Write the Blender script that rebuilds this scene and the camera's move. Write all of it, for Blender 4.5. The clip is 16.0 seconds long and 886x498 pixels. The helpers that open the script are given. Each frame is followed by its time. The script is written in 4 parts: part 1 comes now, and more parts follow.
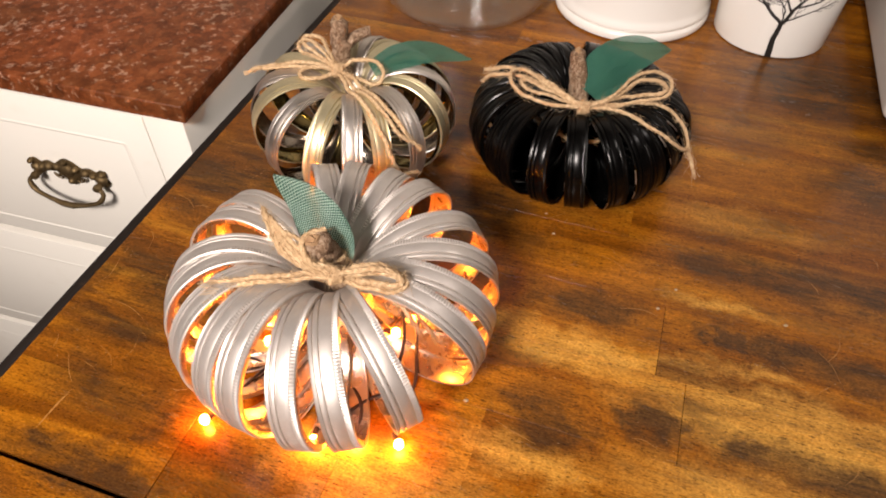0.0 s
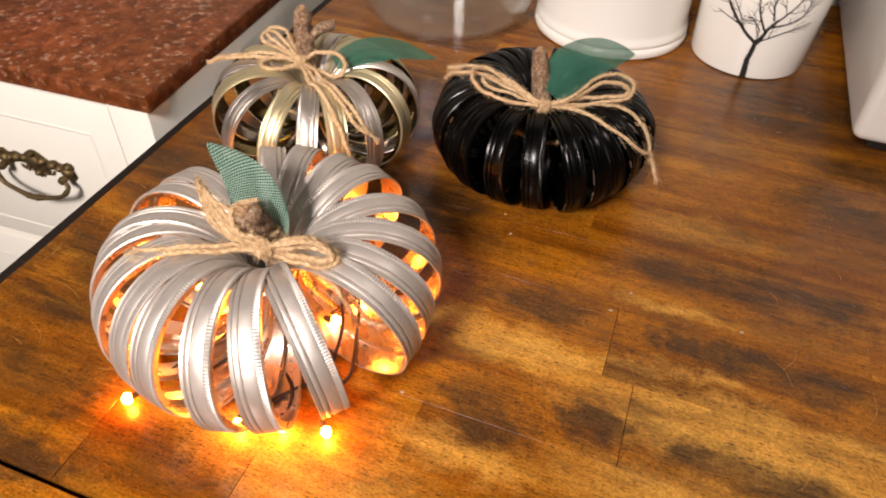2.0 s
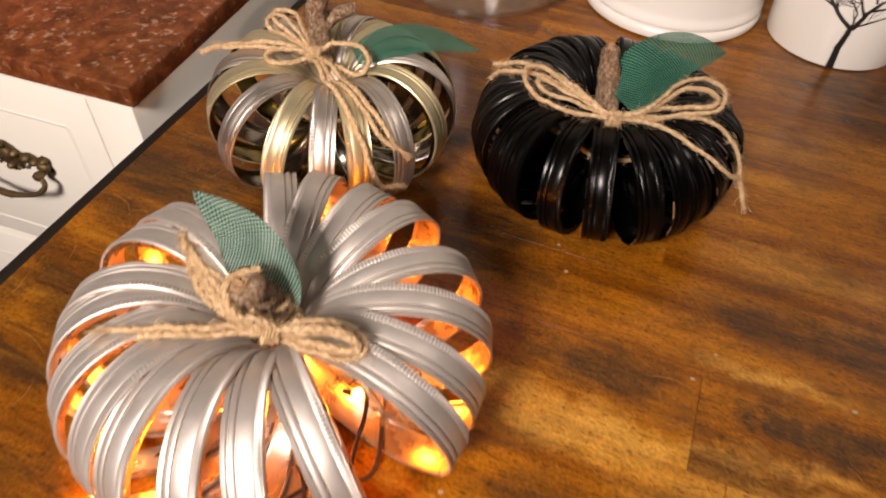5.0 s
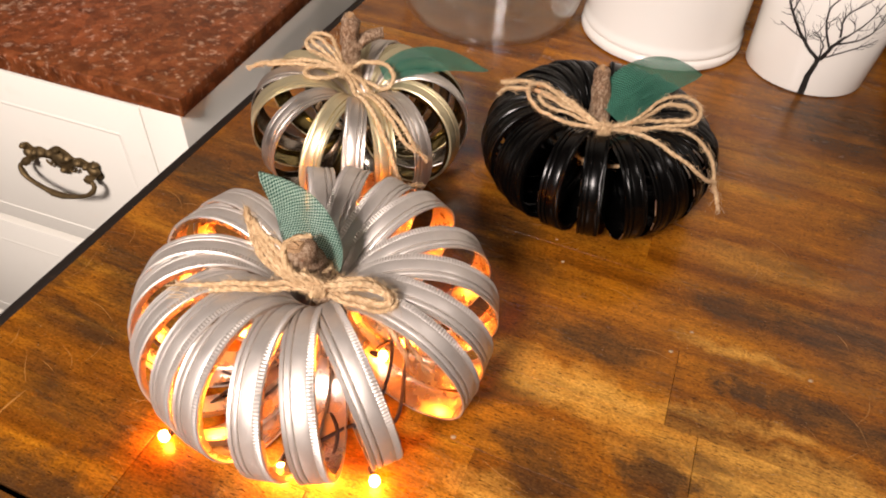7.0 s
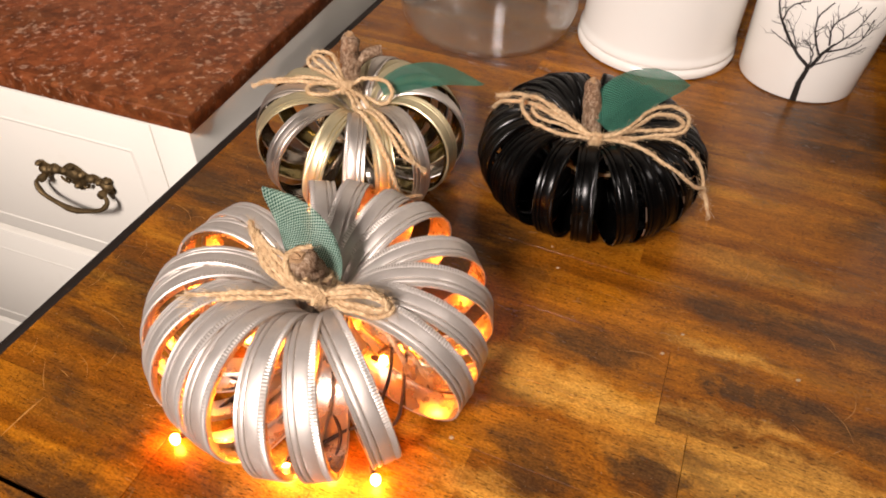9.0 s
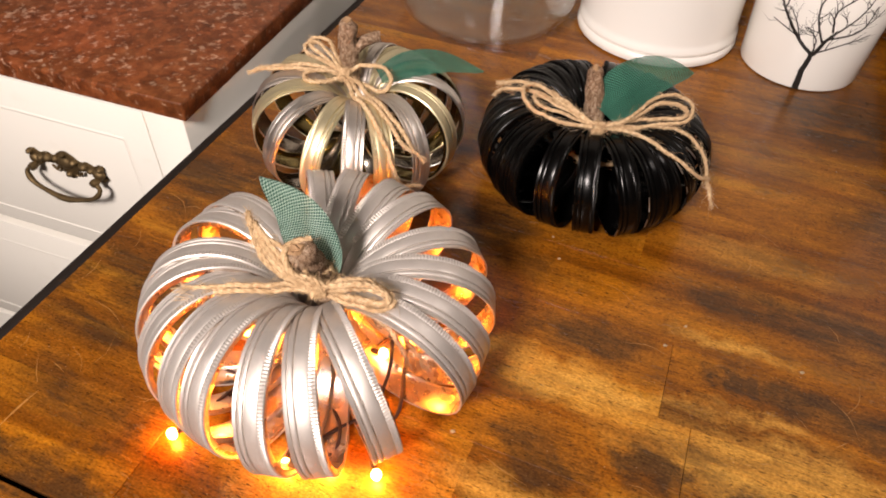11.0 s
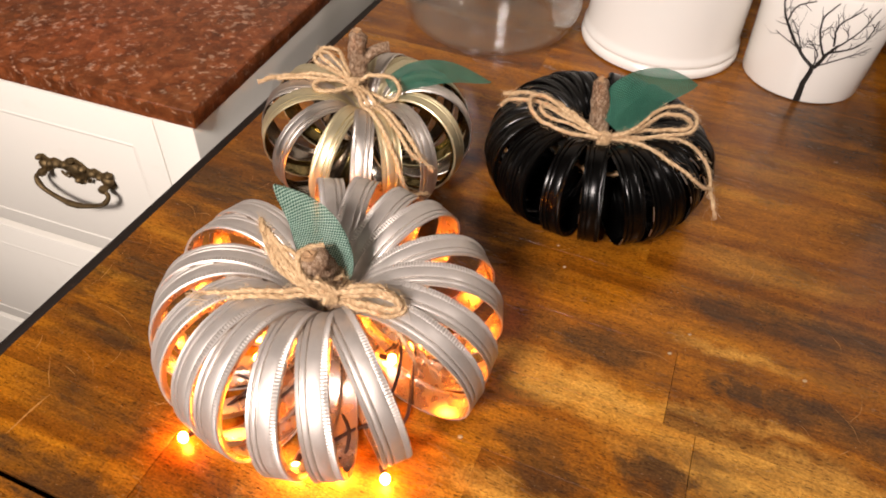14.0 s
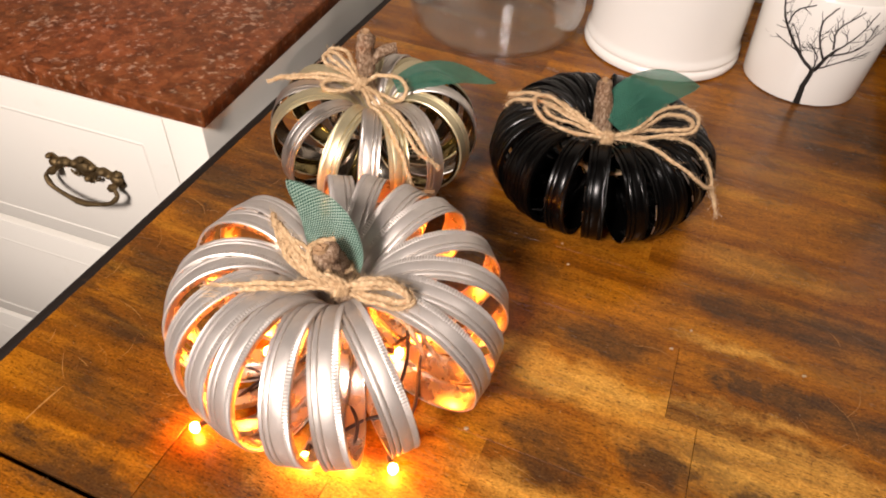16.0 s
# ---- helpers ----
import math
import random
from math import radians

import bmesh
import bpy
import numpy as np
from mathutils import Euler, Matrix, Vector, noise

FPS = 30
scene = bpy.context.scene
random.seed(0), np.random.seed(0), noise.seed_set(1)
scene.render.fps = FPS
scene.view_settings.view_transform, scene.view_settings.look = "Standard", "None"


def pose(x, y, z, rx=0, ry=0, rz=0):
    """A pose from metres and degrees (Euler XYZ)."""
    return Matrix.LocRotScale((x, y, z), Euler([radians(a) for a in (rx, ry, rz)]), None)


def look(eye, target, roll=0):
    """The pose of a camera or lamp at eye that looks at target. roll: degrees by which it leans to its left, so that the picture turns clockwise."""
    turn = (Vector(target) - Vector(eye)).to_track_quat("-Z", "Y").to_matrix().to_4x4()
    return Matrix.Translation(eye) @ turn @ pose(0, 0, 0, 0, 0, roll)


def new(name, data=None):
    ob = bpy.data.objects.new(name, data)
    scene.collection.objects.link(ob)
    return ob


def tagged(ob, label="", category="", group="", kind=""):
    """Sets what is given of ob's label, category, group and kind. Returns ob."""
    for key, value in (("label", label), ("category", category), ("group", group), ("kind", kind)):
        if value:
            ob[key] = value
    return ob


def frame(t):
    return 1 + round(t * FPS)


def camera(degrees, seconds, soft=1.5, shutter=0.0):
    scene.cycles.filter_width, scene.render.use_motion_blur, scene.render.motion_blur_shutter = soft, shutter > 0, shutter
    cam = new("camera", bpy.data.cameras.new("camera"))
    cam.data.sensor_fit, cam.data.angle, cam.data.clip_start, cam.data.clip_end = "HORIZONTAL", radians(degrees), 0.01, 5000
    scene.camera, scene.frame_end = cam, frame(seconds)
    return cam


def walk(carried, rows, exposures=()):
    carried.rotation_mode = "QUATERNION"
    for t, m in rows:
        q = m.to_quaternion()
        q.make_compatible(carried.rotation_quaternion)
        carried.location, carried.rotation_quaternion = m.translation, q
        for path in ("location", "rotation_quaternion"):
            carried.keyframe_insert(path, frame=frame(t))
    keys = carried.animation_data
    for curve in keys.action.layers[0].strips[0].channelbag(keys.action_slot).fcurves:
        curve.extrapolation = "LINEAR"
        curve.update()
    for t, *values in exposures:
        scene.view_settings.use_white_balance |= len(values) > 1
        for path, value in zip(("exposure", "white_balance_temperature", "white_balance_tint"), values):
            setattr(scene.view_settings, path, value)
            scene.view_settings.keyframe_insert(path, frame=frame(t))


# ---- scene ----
cam = camera(65.2, 16.0, soft=1.9, shutter=0.7)
PATH = [
    (0, (-0.013, 0.066, 0.374), (0.062, 1.424, -1.093), 0.5),
    (0.5, (-0.01, 0.066, 0.376), (0.074, 1.429, -1.084), 0.7),
    (1, (-0.007, 0.064, 0.373), (0.076, 1.425, -1.091), 1.1),
    (1.5, (0.006, 0.059, 0.353), (0.095, 1.44, -1.092), 2.3),
    (2, (0.023, 0.049, 0.343), (0.091, 1.493, -1.039), 2.5),
    (2.5, (0.01, 0.06, 0.354), (0.032, 1.473, -1.062), 3.8),
    (3, (-0.005, 0.122, 0.344), (0.006, 1.503, -1.103), 3.0),
    (3.5, (0.005, 0.201, 0.302), (0.023, 1.488, -1.229), 1.6),
    (4, (0.009, 0.231, 0.288), (0.029, 1.457, -1.291), 1.0),
    (4.5, (0.002, 0.21, 0.306), (0.037, 1.516, -1.209), 2.6),
    (4.7, (0.003, 0.184, 0.313), (0.049, 1.508, -1.187), 2.9),
    (6.8, (-0.004, 0.093, 0.342), (0.053, 1.492, -1.087), 4.3),
    (7, (-0.006, 0.089, 0.346), (0.044, 1.496, -1.075), 4.0),
    (7.5, (-0.003, 0.083, 0.352), (0.05, 1.508, -1.05), 3.6),
    (8, (0.003, 0.079, 0.357), (0.052, 1.507, -1.042), 3.1),
    (8.5, (0.003, 0.075, 0.358), (0.039, 1.502, -1.043), 3.1),
    (9, (0.002, 0.077, 0.359), (0.021, 1.499, -1.047), 2.3),
    (11.5, (-0.003, 0.084, 0.355), (0.041, 1.478, -1.078), 3.1),
    (12, (-0.004, 0.084, 0.356), (0.044, 1.487, -1.068), 3.2),
    (12.5, (-0.005, 0.081, 0.357), (0.035, 1.485, -1.066), 3.0),
    (13, (-0.005, 0.078, 0.361), (0.023, 1.487, -1.059), 2.7),
    (13.5, (-0.009, 0.08, 0.36), (0.018, 1.495, -1.053), 3.0),
    (14, (-0.008, 0.079, 0.359), (0.032, 1.493, -1.055), 3.3),
    (14.5, (-0.008, 0.074, 0.36), (0.028, 1.496, -1.046), 3.0),
    (15, (-0.008, 0.072, 0.36), (0.033, 1.488, -1.052), 3.1),
    (15.5, (-0.011, 0.073, 0.361), (0.04, 1.502, -1.037), 3.9),
    (16, (-0.012, 0.069, 0.361), (0.027, 1.493, -1.044), 3.5),
]
walk(cam, [(t, look(eye, target, roll)) for t, eye, target, roll in PATH],
     [(0, 0.0, 6500, 11), (2.0, 0.0, 6500, 11), (3.0, -0.05, 6650, 12), (3.5, -0.20, 6850, 14), (4.0, -0.32, 6900, 15), (4.5, -0.25, 6850, 14), (6.8, 0.02, 6550, 12.5), (16, 0.02, 6500, 12)])

# ---- light ----
world = bpy.data.worlds.new("world")
scene.world = world
world.use_nodes = True
world.node_tree.nodes["Background"].inputs["Color"].default_value = (1.0, 0.86, 0.68, 1)
world.node_tree.nodes["Background"].inputs["Strength"].default_value = 0.008


def lamp(name, kind, place, energy, colour, size=0.1, target=None):
    data = bpy.data.lights.new(name, kind)
    data.energy, data.color = energy, colour
    if kind == "AREA":
        data.shape, data.size = "DISK", size
    else:
        data.shadow_soft_size = size
    ob = new(name, data)
    ob.matrix_world = look(place, target) if target else Matrix.Translation(place)
    return ob


# two added lamps out of view, below the ceiling, set by highlights and shadows
KEY_AT = (-0.58, -0.66, 1.05)
key = lamp("unseen_key_light", "AREA", KEY_AT, 18.8, (1.0, 0.885, 0.815), 0.42, (-0.22, 0.42, 0.0))
# narrowed beam leaves the table's right side dimmer
key.data.spread = radians(112)
SECOND_AT = (0.74, 0.28, 1.16)
lamp("unseen_second_light", "AREA", SECOND_AT, 2.8, (1.0, 0.885, 0.815), 0.18, (0.25, 0.45, 0.0))

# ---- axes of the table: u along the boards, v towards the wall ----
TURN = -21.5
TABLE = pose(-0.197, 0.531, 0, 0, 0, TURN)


# ---- materials ----
def material(name, base=(0.8, 0.8, 0.8), rough=0.5, metal=0.0, spec=0.5):
    m = bpy.data.materials.new(name)
    m.use_nodes = True
    b = m.node_tree.nodes["Principled BSDF"]
    b.inputs["Base Color"].default_value = (*base, 1)
    b.inputs["Roughness"].default_value = rough
    b.inputs["Metallic"].default_value = metal
    b.inputs["Specular IOR Level"].default_value = spec
    return m, m.node_tree, b


def node(tree, kind, ins=None, **props):
    n = tree.nodes.new(kind)
    for k, v in props.items():
        setattr(n, k, v)
    for k, v in (ins or {}).items():
        if isinstance(v, bpy.types.NodeSocket):
            tree.links.new(v, n.inputs[k])
        else:
            n.inputs[k].default_value = v
    return n


def ramp(tree, fac, stops):
    n = tree.nodes.new("ShaderNodeValToRGB")
    tree.links.new(fac, n.inputs[0])
    e = n.color_ramp.elements
    while len(e) < len(stops):
        e.new(0.5)
    for el, (p, c) in zip(e, stops):
        el.position = p
        el.color = (*c, 1) if len(c) == 3 else c
    return n.outputs[0]


def coords(tree, scale=(1, 1, 1), rot=(0, 0, 0), loc=(0, 0, 0), which="Object"):
    tc = tree.nodes.new("ShaderNodeTexCoord")
    mp = node(tree, "ShaderNodeMapping", {"Vector": tc.outputs[which], "Scale": scale, "Rotation": rot, "Location": loc})
    return mp.outputs[0]


def noise_tex(tree, vec, scale, detail=4.0, rough=0.55, dist=0.0):
    return node(tree, "ShaderNodeTexNoise", {"Vector": vec, "Scale": scale, "Detail": detail, "Roughness": rough, "Distortion": dist}).outputs["Fac"]


def mix(tree, fac, a, b, how="MIX"):
    n = tree.nodes.new("ShaderNodeMix")
    n.data_type, n.blend_type = "RGBA", how
    for sock, v in ((n.inputs[0], fac), (n.inputs[6], a), (n.inputs[7], b)):
        if isinstance(v, bpy.types.NodeSocket):
            tree.links.new(v, sock)
        else:
            sock.default_value = (*v, 1) if isinstance(v, tuple) and len(v) == 3 else v
    return n.outputs[2]


def maths(tree, op, a, b=0.0, clamp=False):
    n = tree.nodes.new("ShaderNodeMath")
    n.operation, n.use_clamp = op, clamp
    for sock, v in ((n.inputs[0], a), (n.inputs[1], b)):
        if isinstance(v, bpy.types.NodeSocket):
            tree.links.new(v, sock)
        else:
            sock.default_value = v
    return n.outputs[0]


def bump(tree, bsdf, height, strength=0.3, distance=0.001):
    n = node(tree, "ShaderNodeBump", {"Height": height, "Strength": strength, "Distance": distance})
    tree.links.new(n.outputs[0], bsdf.inputs["Normal"])


# stains with painted-in shade, and worn patches, on the table: u, v, length, width, strength
# the first four and the last paint shade beside the box and pumpkins
STAINS_AND_SHADE = ((0.510, 0.280, 0.090, 0.060, 0.9), (0.560, 0.150, 0.060, 0.055, 0.9), (0.460, 0.190, 0.070, 0.040, 0.5), (0.240, 0.020, 0.045, 0.034, 0.85), (0.055, -0.020, 0.062, 0.050, 0.90), (0.300, 0.060, 0.050, 0.030, 0.45), (0.045, -0.140, 0.075, 0.050, 0.85), (0.075, -0.205, 0.055, 0.026, 0.7), (0.095, -0.264, 0.050, 0.010, 1.0), (0.065, -0.085, 0.060, 0.036, 0.5), (0.070, -0.300, 0.080, 0.018, 0.8), (0.063, -0.255, 0.016, 0.007, 1.0), (0.084, -0.262, 0.022, 0.005, 1.0), (0.101, -0.247, 0.013, 0.008, 1.0), (0.113, -0.227, 0.011, 0.009, 0.8), (0.092, -0.212, 0.014, 0.007, 0.7), (0.085, -0.172, 0.034, 0.020, 0.55), (0.036, -0.158, 0.034, 0.022, 0.75), (0.331, -0.146, 0.024, 0.018, 0.9), (0.397, -0.129, 0.015, 0.017, 1.0), (0.462, -0.131, 0.024, 0.010, 0.9), (0.500, -0.131, 0.040, 0.012, 1.0), (0.345, -0.055, 0.034, 0.015, 0.85), (0.426, 0.012, 0.030, 0.014, 0.8), (0.477, 0.015, 0.036, 0.018, 0.95), (0.520, 0.014, 0.034, 0.020, 0.95), (0.434, -0.051, 0.011, 0.008, 0.9), (0.477, -0.053, 0.034, 0.012, 0.95), (0.520, -0.056, 0.034, 0.013, 0.9), (0.283, -0.007, 0.032, 0.014, 0.6))
WORN_PATCHES = ((0.475, -0.112, 0.080, 0.022, 0.95), (0.490, -0.165, 0.090, 0.018, 0.9), (0.344, -0.093, 0.046, 0.012, 0.9), (0.428, -0.116, 0.018, 0.012, 0.9), (0.483, -0.094, 0.060, 0.008, 1.0), (0.535, -0.096, 0.030, 0.007, 0.9), (0.410, -0.080, 0.022, 0.005, 0.8), (0.450, -0.072, 0.024, 0.005, 0.8), (0.329, -0.177, 0.034, 0.012, 0.9), (0.447, -0.158, 0.026, 0.008, 0.9), (0.428, -0.024, 0.028, 0.006, 0.8), (0.443, 0.063, 0.050, 0.012, 0.4), (0.300, -0.090, 0.030, 0.012, 0.7), (0.255, -0.215, 0.060, 0.020, 0.8))



def patches(t, vec, spots):
    """How far each place lies within one of the soft-edged patches."""
    total = None
    for u, v, ru, rv, k in spots:
        q = node(t, "ShaderNodeMapping", {"Vector": vec, "Location": (-u / ru, -v / rv, 0), "Scale": (1 / ru, 1 / rv, 0)}).outputs[0]
        d = node(t, "ShaderNodeVectorMath", {0: q}, operation="LENGTH").outputs["Value"]
        w = maths(t, "MULTIPLY", maths(t, "SUBTRACT", 1.6, d, True), k)
        total = w if total is None else maths(t, "MAXIMUM", total, w)
    return total


def wood_material():
    m, t, b = material("stained_wood", rough=0.3, spec=0.40)
    # the boards' own place on the table, stretched along the grain
    grain = coords(t, (2.6, 34.0, 34.0))
    fine = coords(t, (22.0, 420.0, 420.0))
    pores = coords(t, (190.0, 1500.0, 1500.0))
    blot = coords(t, (13.0, 34.0, 20.0))
    plain_uv = coords(t)
    rnd = t.nodes.new("ShaderNodeObjectInfo").outputs["Random"]
    shift = node(t, "ShaderNodeVectorMath", {0: grain, 1: node(t, "ShaderNodeCombineXYZ", {"X": maths(t, "MULTIPLY", rnd, 37.0), "Y": maths(t, "MULTIPLY", rnd, 11.0)}).outputs[0]}, operation="ADD").outputs[0]
    g = noise_tex(t, shift, 1.0, 5, 0.56, 0.9)
    f = noise_tex(t, fine, 1.0, 5, 0.65)
    po = noise_tex(t, pores, 1.0, 2, 0.5)
    bl = noise_tex(t, blot, 1.0, 6, 0.65, 0.4)
    wob = node(t, "ShaderNodeTexNoise", {"Vector": plain_uv, "Scale": 42.0, "Detail": 6.0, "Roughness": 0.64})
    warp = node(t, "ShaderNodeVectorMath", {0: node(t, "ShaderNodeVectorMath", {0: wob.outputs["Color"], 1: (0.5, 0.5, 0.5)}, operation="SUBTRACT").outputs[0], 1: (0.085, 0.040, 0)}, operation="MULTIPLY").outputs[0]
    bent = node(t, "ShaderNodeVectorMath", {0: plain_uv, 1: warp}, operation="ADD").outputs[0]
    base = ramp(t, g, [(0.24, (0.085, 0.0235, 0.0018)), (0.42, (0.208, 0.064, 0.0036)), (0.56, (0.330, 0.114, 0.0062)), (0.76, (0.460, 0.196, 0.013))])
    tone = ramp(t, rnd, [(0.0, (0.76, 0.74, 0.72)), (0.5, (0.92, 0.92, 0.92)), (1.0, (1.10, 1.11, 1.11))])
    base = mix(t, 1.0, base, tone, "MULTIPLY")
    worn = maths(t, "MULTIPLY", patches(t, bent, WORN_PATCHES), maths(t, "SUBTRACT", maths(t, "MULTIPLY", maths(t, "ADD", g, f), 1.5), 0.75), True)
    base = mix(t, worn, base, (0.56, 0.280, 0.046))
    # random blotches, stains and the painted shade share one darkening
    dark = maths(t, "MAXIMUM", ramp(t, bl, [(0.50, (0, 0, 0)), (0.70, (0.72, 0.72, 0.72))]), maths(t, "MULTIPLY", patches(t, bent, STAINS_AND_SHADE), maths(t, "SUBTRACT", maths(t, "MULTIPLY", bl, 3.2), 0.66), True))
    base = mix(t, maths(t, "MULTIPLY", dark, maths(t, "ADD", maths(t, "MULTIPLY", f, 0.7), 0.50), True), base, (0.042, 0.0215, 0.0090))
    streak = ramp(t, f, [(0.48, (0, 0, 0)), (0.70, (0.30, 0.30, 0.30))])
    base = mix(t, streak, base, (0.045, 0.015, 0.0030))
    mott = noise_tex(t, coords(t, (60, 190, 150)), 1.0, 4, 0.7)
    base = mix(t, 1.0, base, ramp(t, mott, [(0.3, (0.76, 0.75, 0.74)), (0.7, (1.20, 1.21, 1.22))]), "MULTIPLY")
    pits = ramp(t, po, [(0.60, (0, 0, 0)), (0.67, (0.80, 0.80, 0.80))])
    base = mix(t, pits, base, (0.022, 0.008, 0.002))
    grit = noise_tex(t, coords(t, (520, 800, 700)), 1.0, 3, 0.7)
    base = mix(t, 1.0, base, ramp(t, grit, [(0.36, (0.70, 0.69, 0.68)), (0.62, (1.26, 1.27, 1.30))]), "MULTIPLY")
    dust = ramp(t, noise_tex(t, coords(t, (900, 900, 900)), 1.0, 1, 0.5), [(0.74, (0, 0, 0)), (0.80, (0.5, 0.5, 0.5))])
    base = mix(t, dust, base, (0.50, 0.36, 0.20))
    t.links.new(base, b.inputs["Base Color"])
    r = ramp(t, bl, [(0.3, (0.19, 0.19, 0.19)), (0.7, (0.30, 0.30, 0.30))])
    t.links.new(r, b.inputs["Roughness"])
    bump(t, b, maths(t, "ADD", maths(t, "MULTIPLY", f, 0.5), maths(t, "MULTIPLY", g, 0.6)), 0.09, 0.0010)
    return m


def metal_material(name, colour, rough, scuff=0.25):
    m, t, b = material(name, colour, rough, 1.0)
    v = coords(t, (60, 60, 60))
    n = noise_tex(t, v, 1.0, 4, 0.6)
    lines = noise_tex(t, coords(t, (900, 60, 60)), 1.0, 2, 0.5)
    col = mix(t, ramp(t, n, [(0.35, (0, 0, 0)), (0.75, (1, 1, 1))]), tuple(c * (1 - scuff) for c in colour), colour)
    t.links.new(col, b.inputs["Base Color"])
    t.links.new(ramp(t, n, [(0.3, (rough * 1.25,) * 3), (0.7, (rough * 0.8,) * 3)]), b.inputs["Roughness"])
    bump(t, b, lines, 0.08, 0.0003)
    return m


def paint_material(name, colour, rough=0.45, worn=(0.5, 0.42, 0.3), amount=0.15, scale=30):
    m, t, b = material(name, colour, rough)
    n = noise_tex(t, coords(t, (scale,) * 3), 1.0, 6, 0.65)
    big = noise_tex(t, coords(t, (scale * 0.15,) * 3), 1.0, 3, 0.5)
    k = ramp(t, n, [(0.62, (0, 0, 0)), (0.78, (amount,) * 3)])
    col = mix(t, k, colour, worn)
    col = mix(t, ramp(t, big, [(0.4, (0, 0, 0)), (0.7, (0.12,) * 3)]), col, tuple(c * 0.82 for c in colour))
    t.links.new(col, b.inputs["Base Color"])
    bump(t, b, n, 0.08, 0.001)
    return m


def twine_material():
    m, t, b = material("jute", rough=0.9, spec=0.2)
    n = noise_tex(t, coords(t, (420, 420, 420)), 1.0, 3, 0.6)
    n2 = noise_tex(t, coords(t, (60, 60, 60)), 1.0, 2, 0.5)
    c = ramp(t, n, [(0.3, (0.34, 0.215, 0.110)), (0.55, (0.58, 0.41, 0.24)), (0.8, (0.82, 0.66, 0.44))])
    c = mix(t, ramp(t, n2, [(0.4, (0, 0, 0)), (0.7, (0.5,) * 3)]), c, (0.36, 0.23, 0.115))
    t.links.new(c, b.inputs["Base Color"])
    bump(t, b, n, 0.5, 0.0006)
    return m


def bark_material():
    m, t, b = material("bark", rough=0.85, spec=0.25)
    n = noise_tex(t, coords(t, (420, 420, 260)), 1.0, 7, 0.72, 0.8)
    n2 = noise_tex(t, coords(t, (50, 50, 40)), 1.0, 3, 0.5)
    c = ramp(t, n, [(0.34, (0.080, 0.043, 0.026)), (0.48, (0.26, 0.155, 0.090)), (0.64, (0.60, 0.45, 0.32))])
    c = mix(t, ramp(t, n2, [(0.45, (0, 0, 0)), (0.7, (0.25,) * 3)]), c, (0.40, 0.26, 0.14))
    t.links.new(c, b.inputs["Base Color"])
    bump(t, b, n, 1.0, 0.0030)
    return m


def cloth_material(name, dark, light, threads_u, threads_v, lightness=1.0, sheer=0.0):
    """Coarse woven ribbon: light weft over dark warp, from the leaf's own uv."""
    m, t, b = material(name, dark, 0.75, 0.0, 0.25)
    uv = t.nodes.new("ShaderNodeTexCoord").outputs["UV"]
    sep = node(t, "ShaderNodeSeparateXYZ", {0: uv})
    u = maths(t, "MULTIPLY", maths(t, "ADD", sep.outputs[0], maths(t, "MULTIPLY", sep.outputs[1], 0.35)), threads_u * math.tau)
    v = maths(t, "MULTIPLY", maths(t, "SUBTRACT", sep.outputs[1], maths(t, "MULTIPLY", sep.outputs[0], 0.16)), threads_v * math.tau)
    weave = maths(t, "MULTIPLY", maths(t, "SINE", u), maths(t, "SINE", v))
    h = maths(t, "ADD", maths(t, "MULTIPLY", weave, 0.5), 0.5)
    n = noise_tex(t, coords(t, (90, 90, 90)), 1.0, 4, 0.6)
    fac = maths(t, "MULTIPLY", ramp(t, h, [(0.38, (0, 0, 0)), (0.58, (1, 1, 1))]), maths(t, "ADD", n, 0.35), True)
    c = mix(t, fac, dark, light)
    t.links.new(c, b.inputs["Base Color"])
    bump(t, b, h, 0.6, 0.0006)
    trans = node(t, "ShaderNodeBsdfTranslucent", {"Color": c})
    ms = node(t, "ShaderNodeMixShader", {0: 0.22, 1: b.outputs[0], 2: trans.outputs[0]})
    last = ms.outputs[0]
    if sheer:
        clear = t.nodes.new("ShaderNodeBsdfTransparent")
        gap = ramp(t, h, [(0.25, (sheer * 1.6,) * 3), (0.7, (sheer * 0.3,) * 3)])
        last = node(t, "ShaderNodeMixShader", {0: gap, 1: last, 2: clear.outputs[0]}).outputs[0]
    t.links.new(last, t.nodes["Material Output"].inputs["Surface"])
    return m


def stone_material():
    m, t, b = material("red_stone", rough=0.36, spec=0.3)
    v = coords(t, (1, 1, 1))
    vo = node(t, "ShaderNodeTexVoronoi", {"Vector": v, "Scale": 110.0, "Randomness": 1.0})
    n = noise_tex(t, v, 90, 6, 0.7)
    n2 = noise_tex(t, v, 14, 5, 0.6)
    n3 = noise_tex(t, v, 150, 3, 0.6)
    c = ramp(t, n, [(0.30, (0.080, 0.022, 0.008)), (0.48, (0.160, 0.043, 0.014)), (0.68, (0.222, 0.070, 0.026))])
    pale = ramp(t, maths(t, "MULTIPLY", n3, maths(t, "ADD", maths(t, "MULTIPLY", n2, 0.6), 0.68)), [(0.57, (0, 0, 0)), (0.68, (0.62,) * 3)])
    c = mix(t, pale, c, (0.46, 0.27, 0.19))
    cloud = noise_tex(t, v, 5, 4, 0.6)
    c = mix(t, 1.0, c, ramp(t, cloud, [(0.35, (0.74, 0.86, 0.78)), (0.65, (1.12, 1.06, 1.04))]), "MULTIPLY")
    grain = ramp(t, vo.outputs["Color"], [(0.2, (0.7,) * 3), (0.8, (1.15,) * 3)])
    c = mix(t, 1.0, c, grain, "MULTIPLY")
    t.links.new(c, b.inputs["Base Color"])
    bump(t, b, n3, 0.06, 0.0004)
    return m


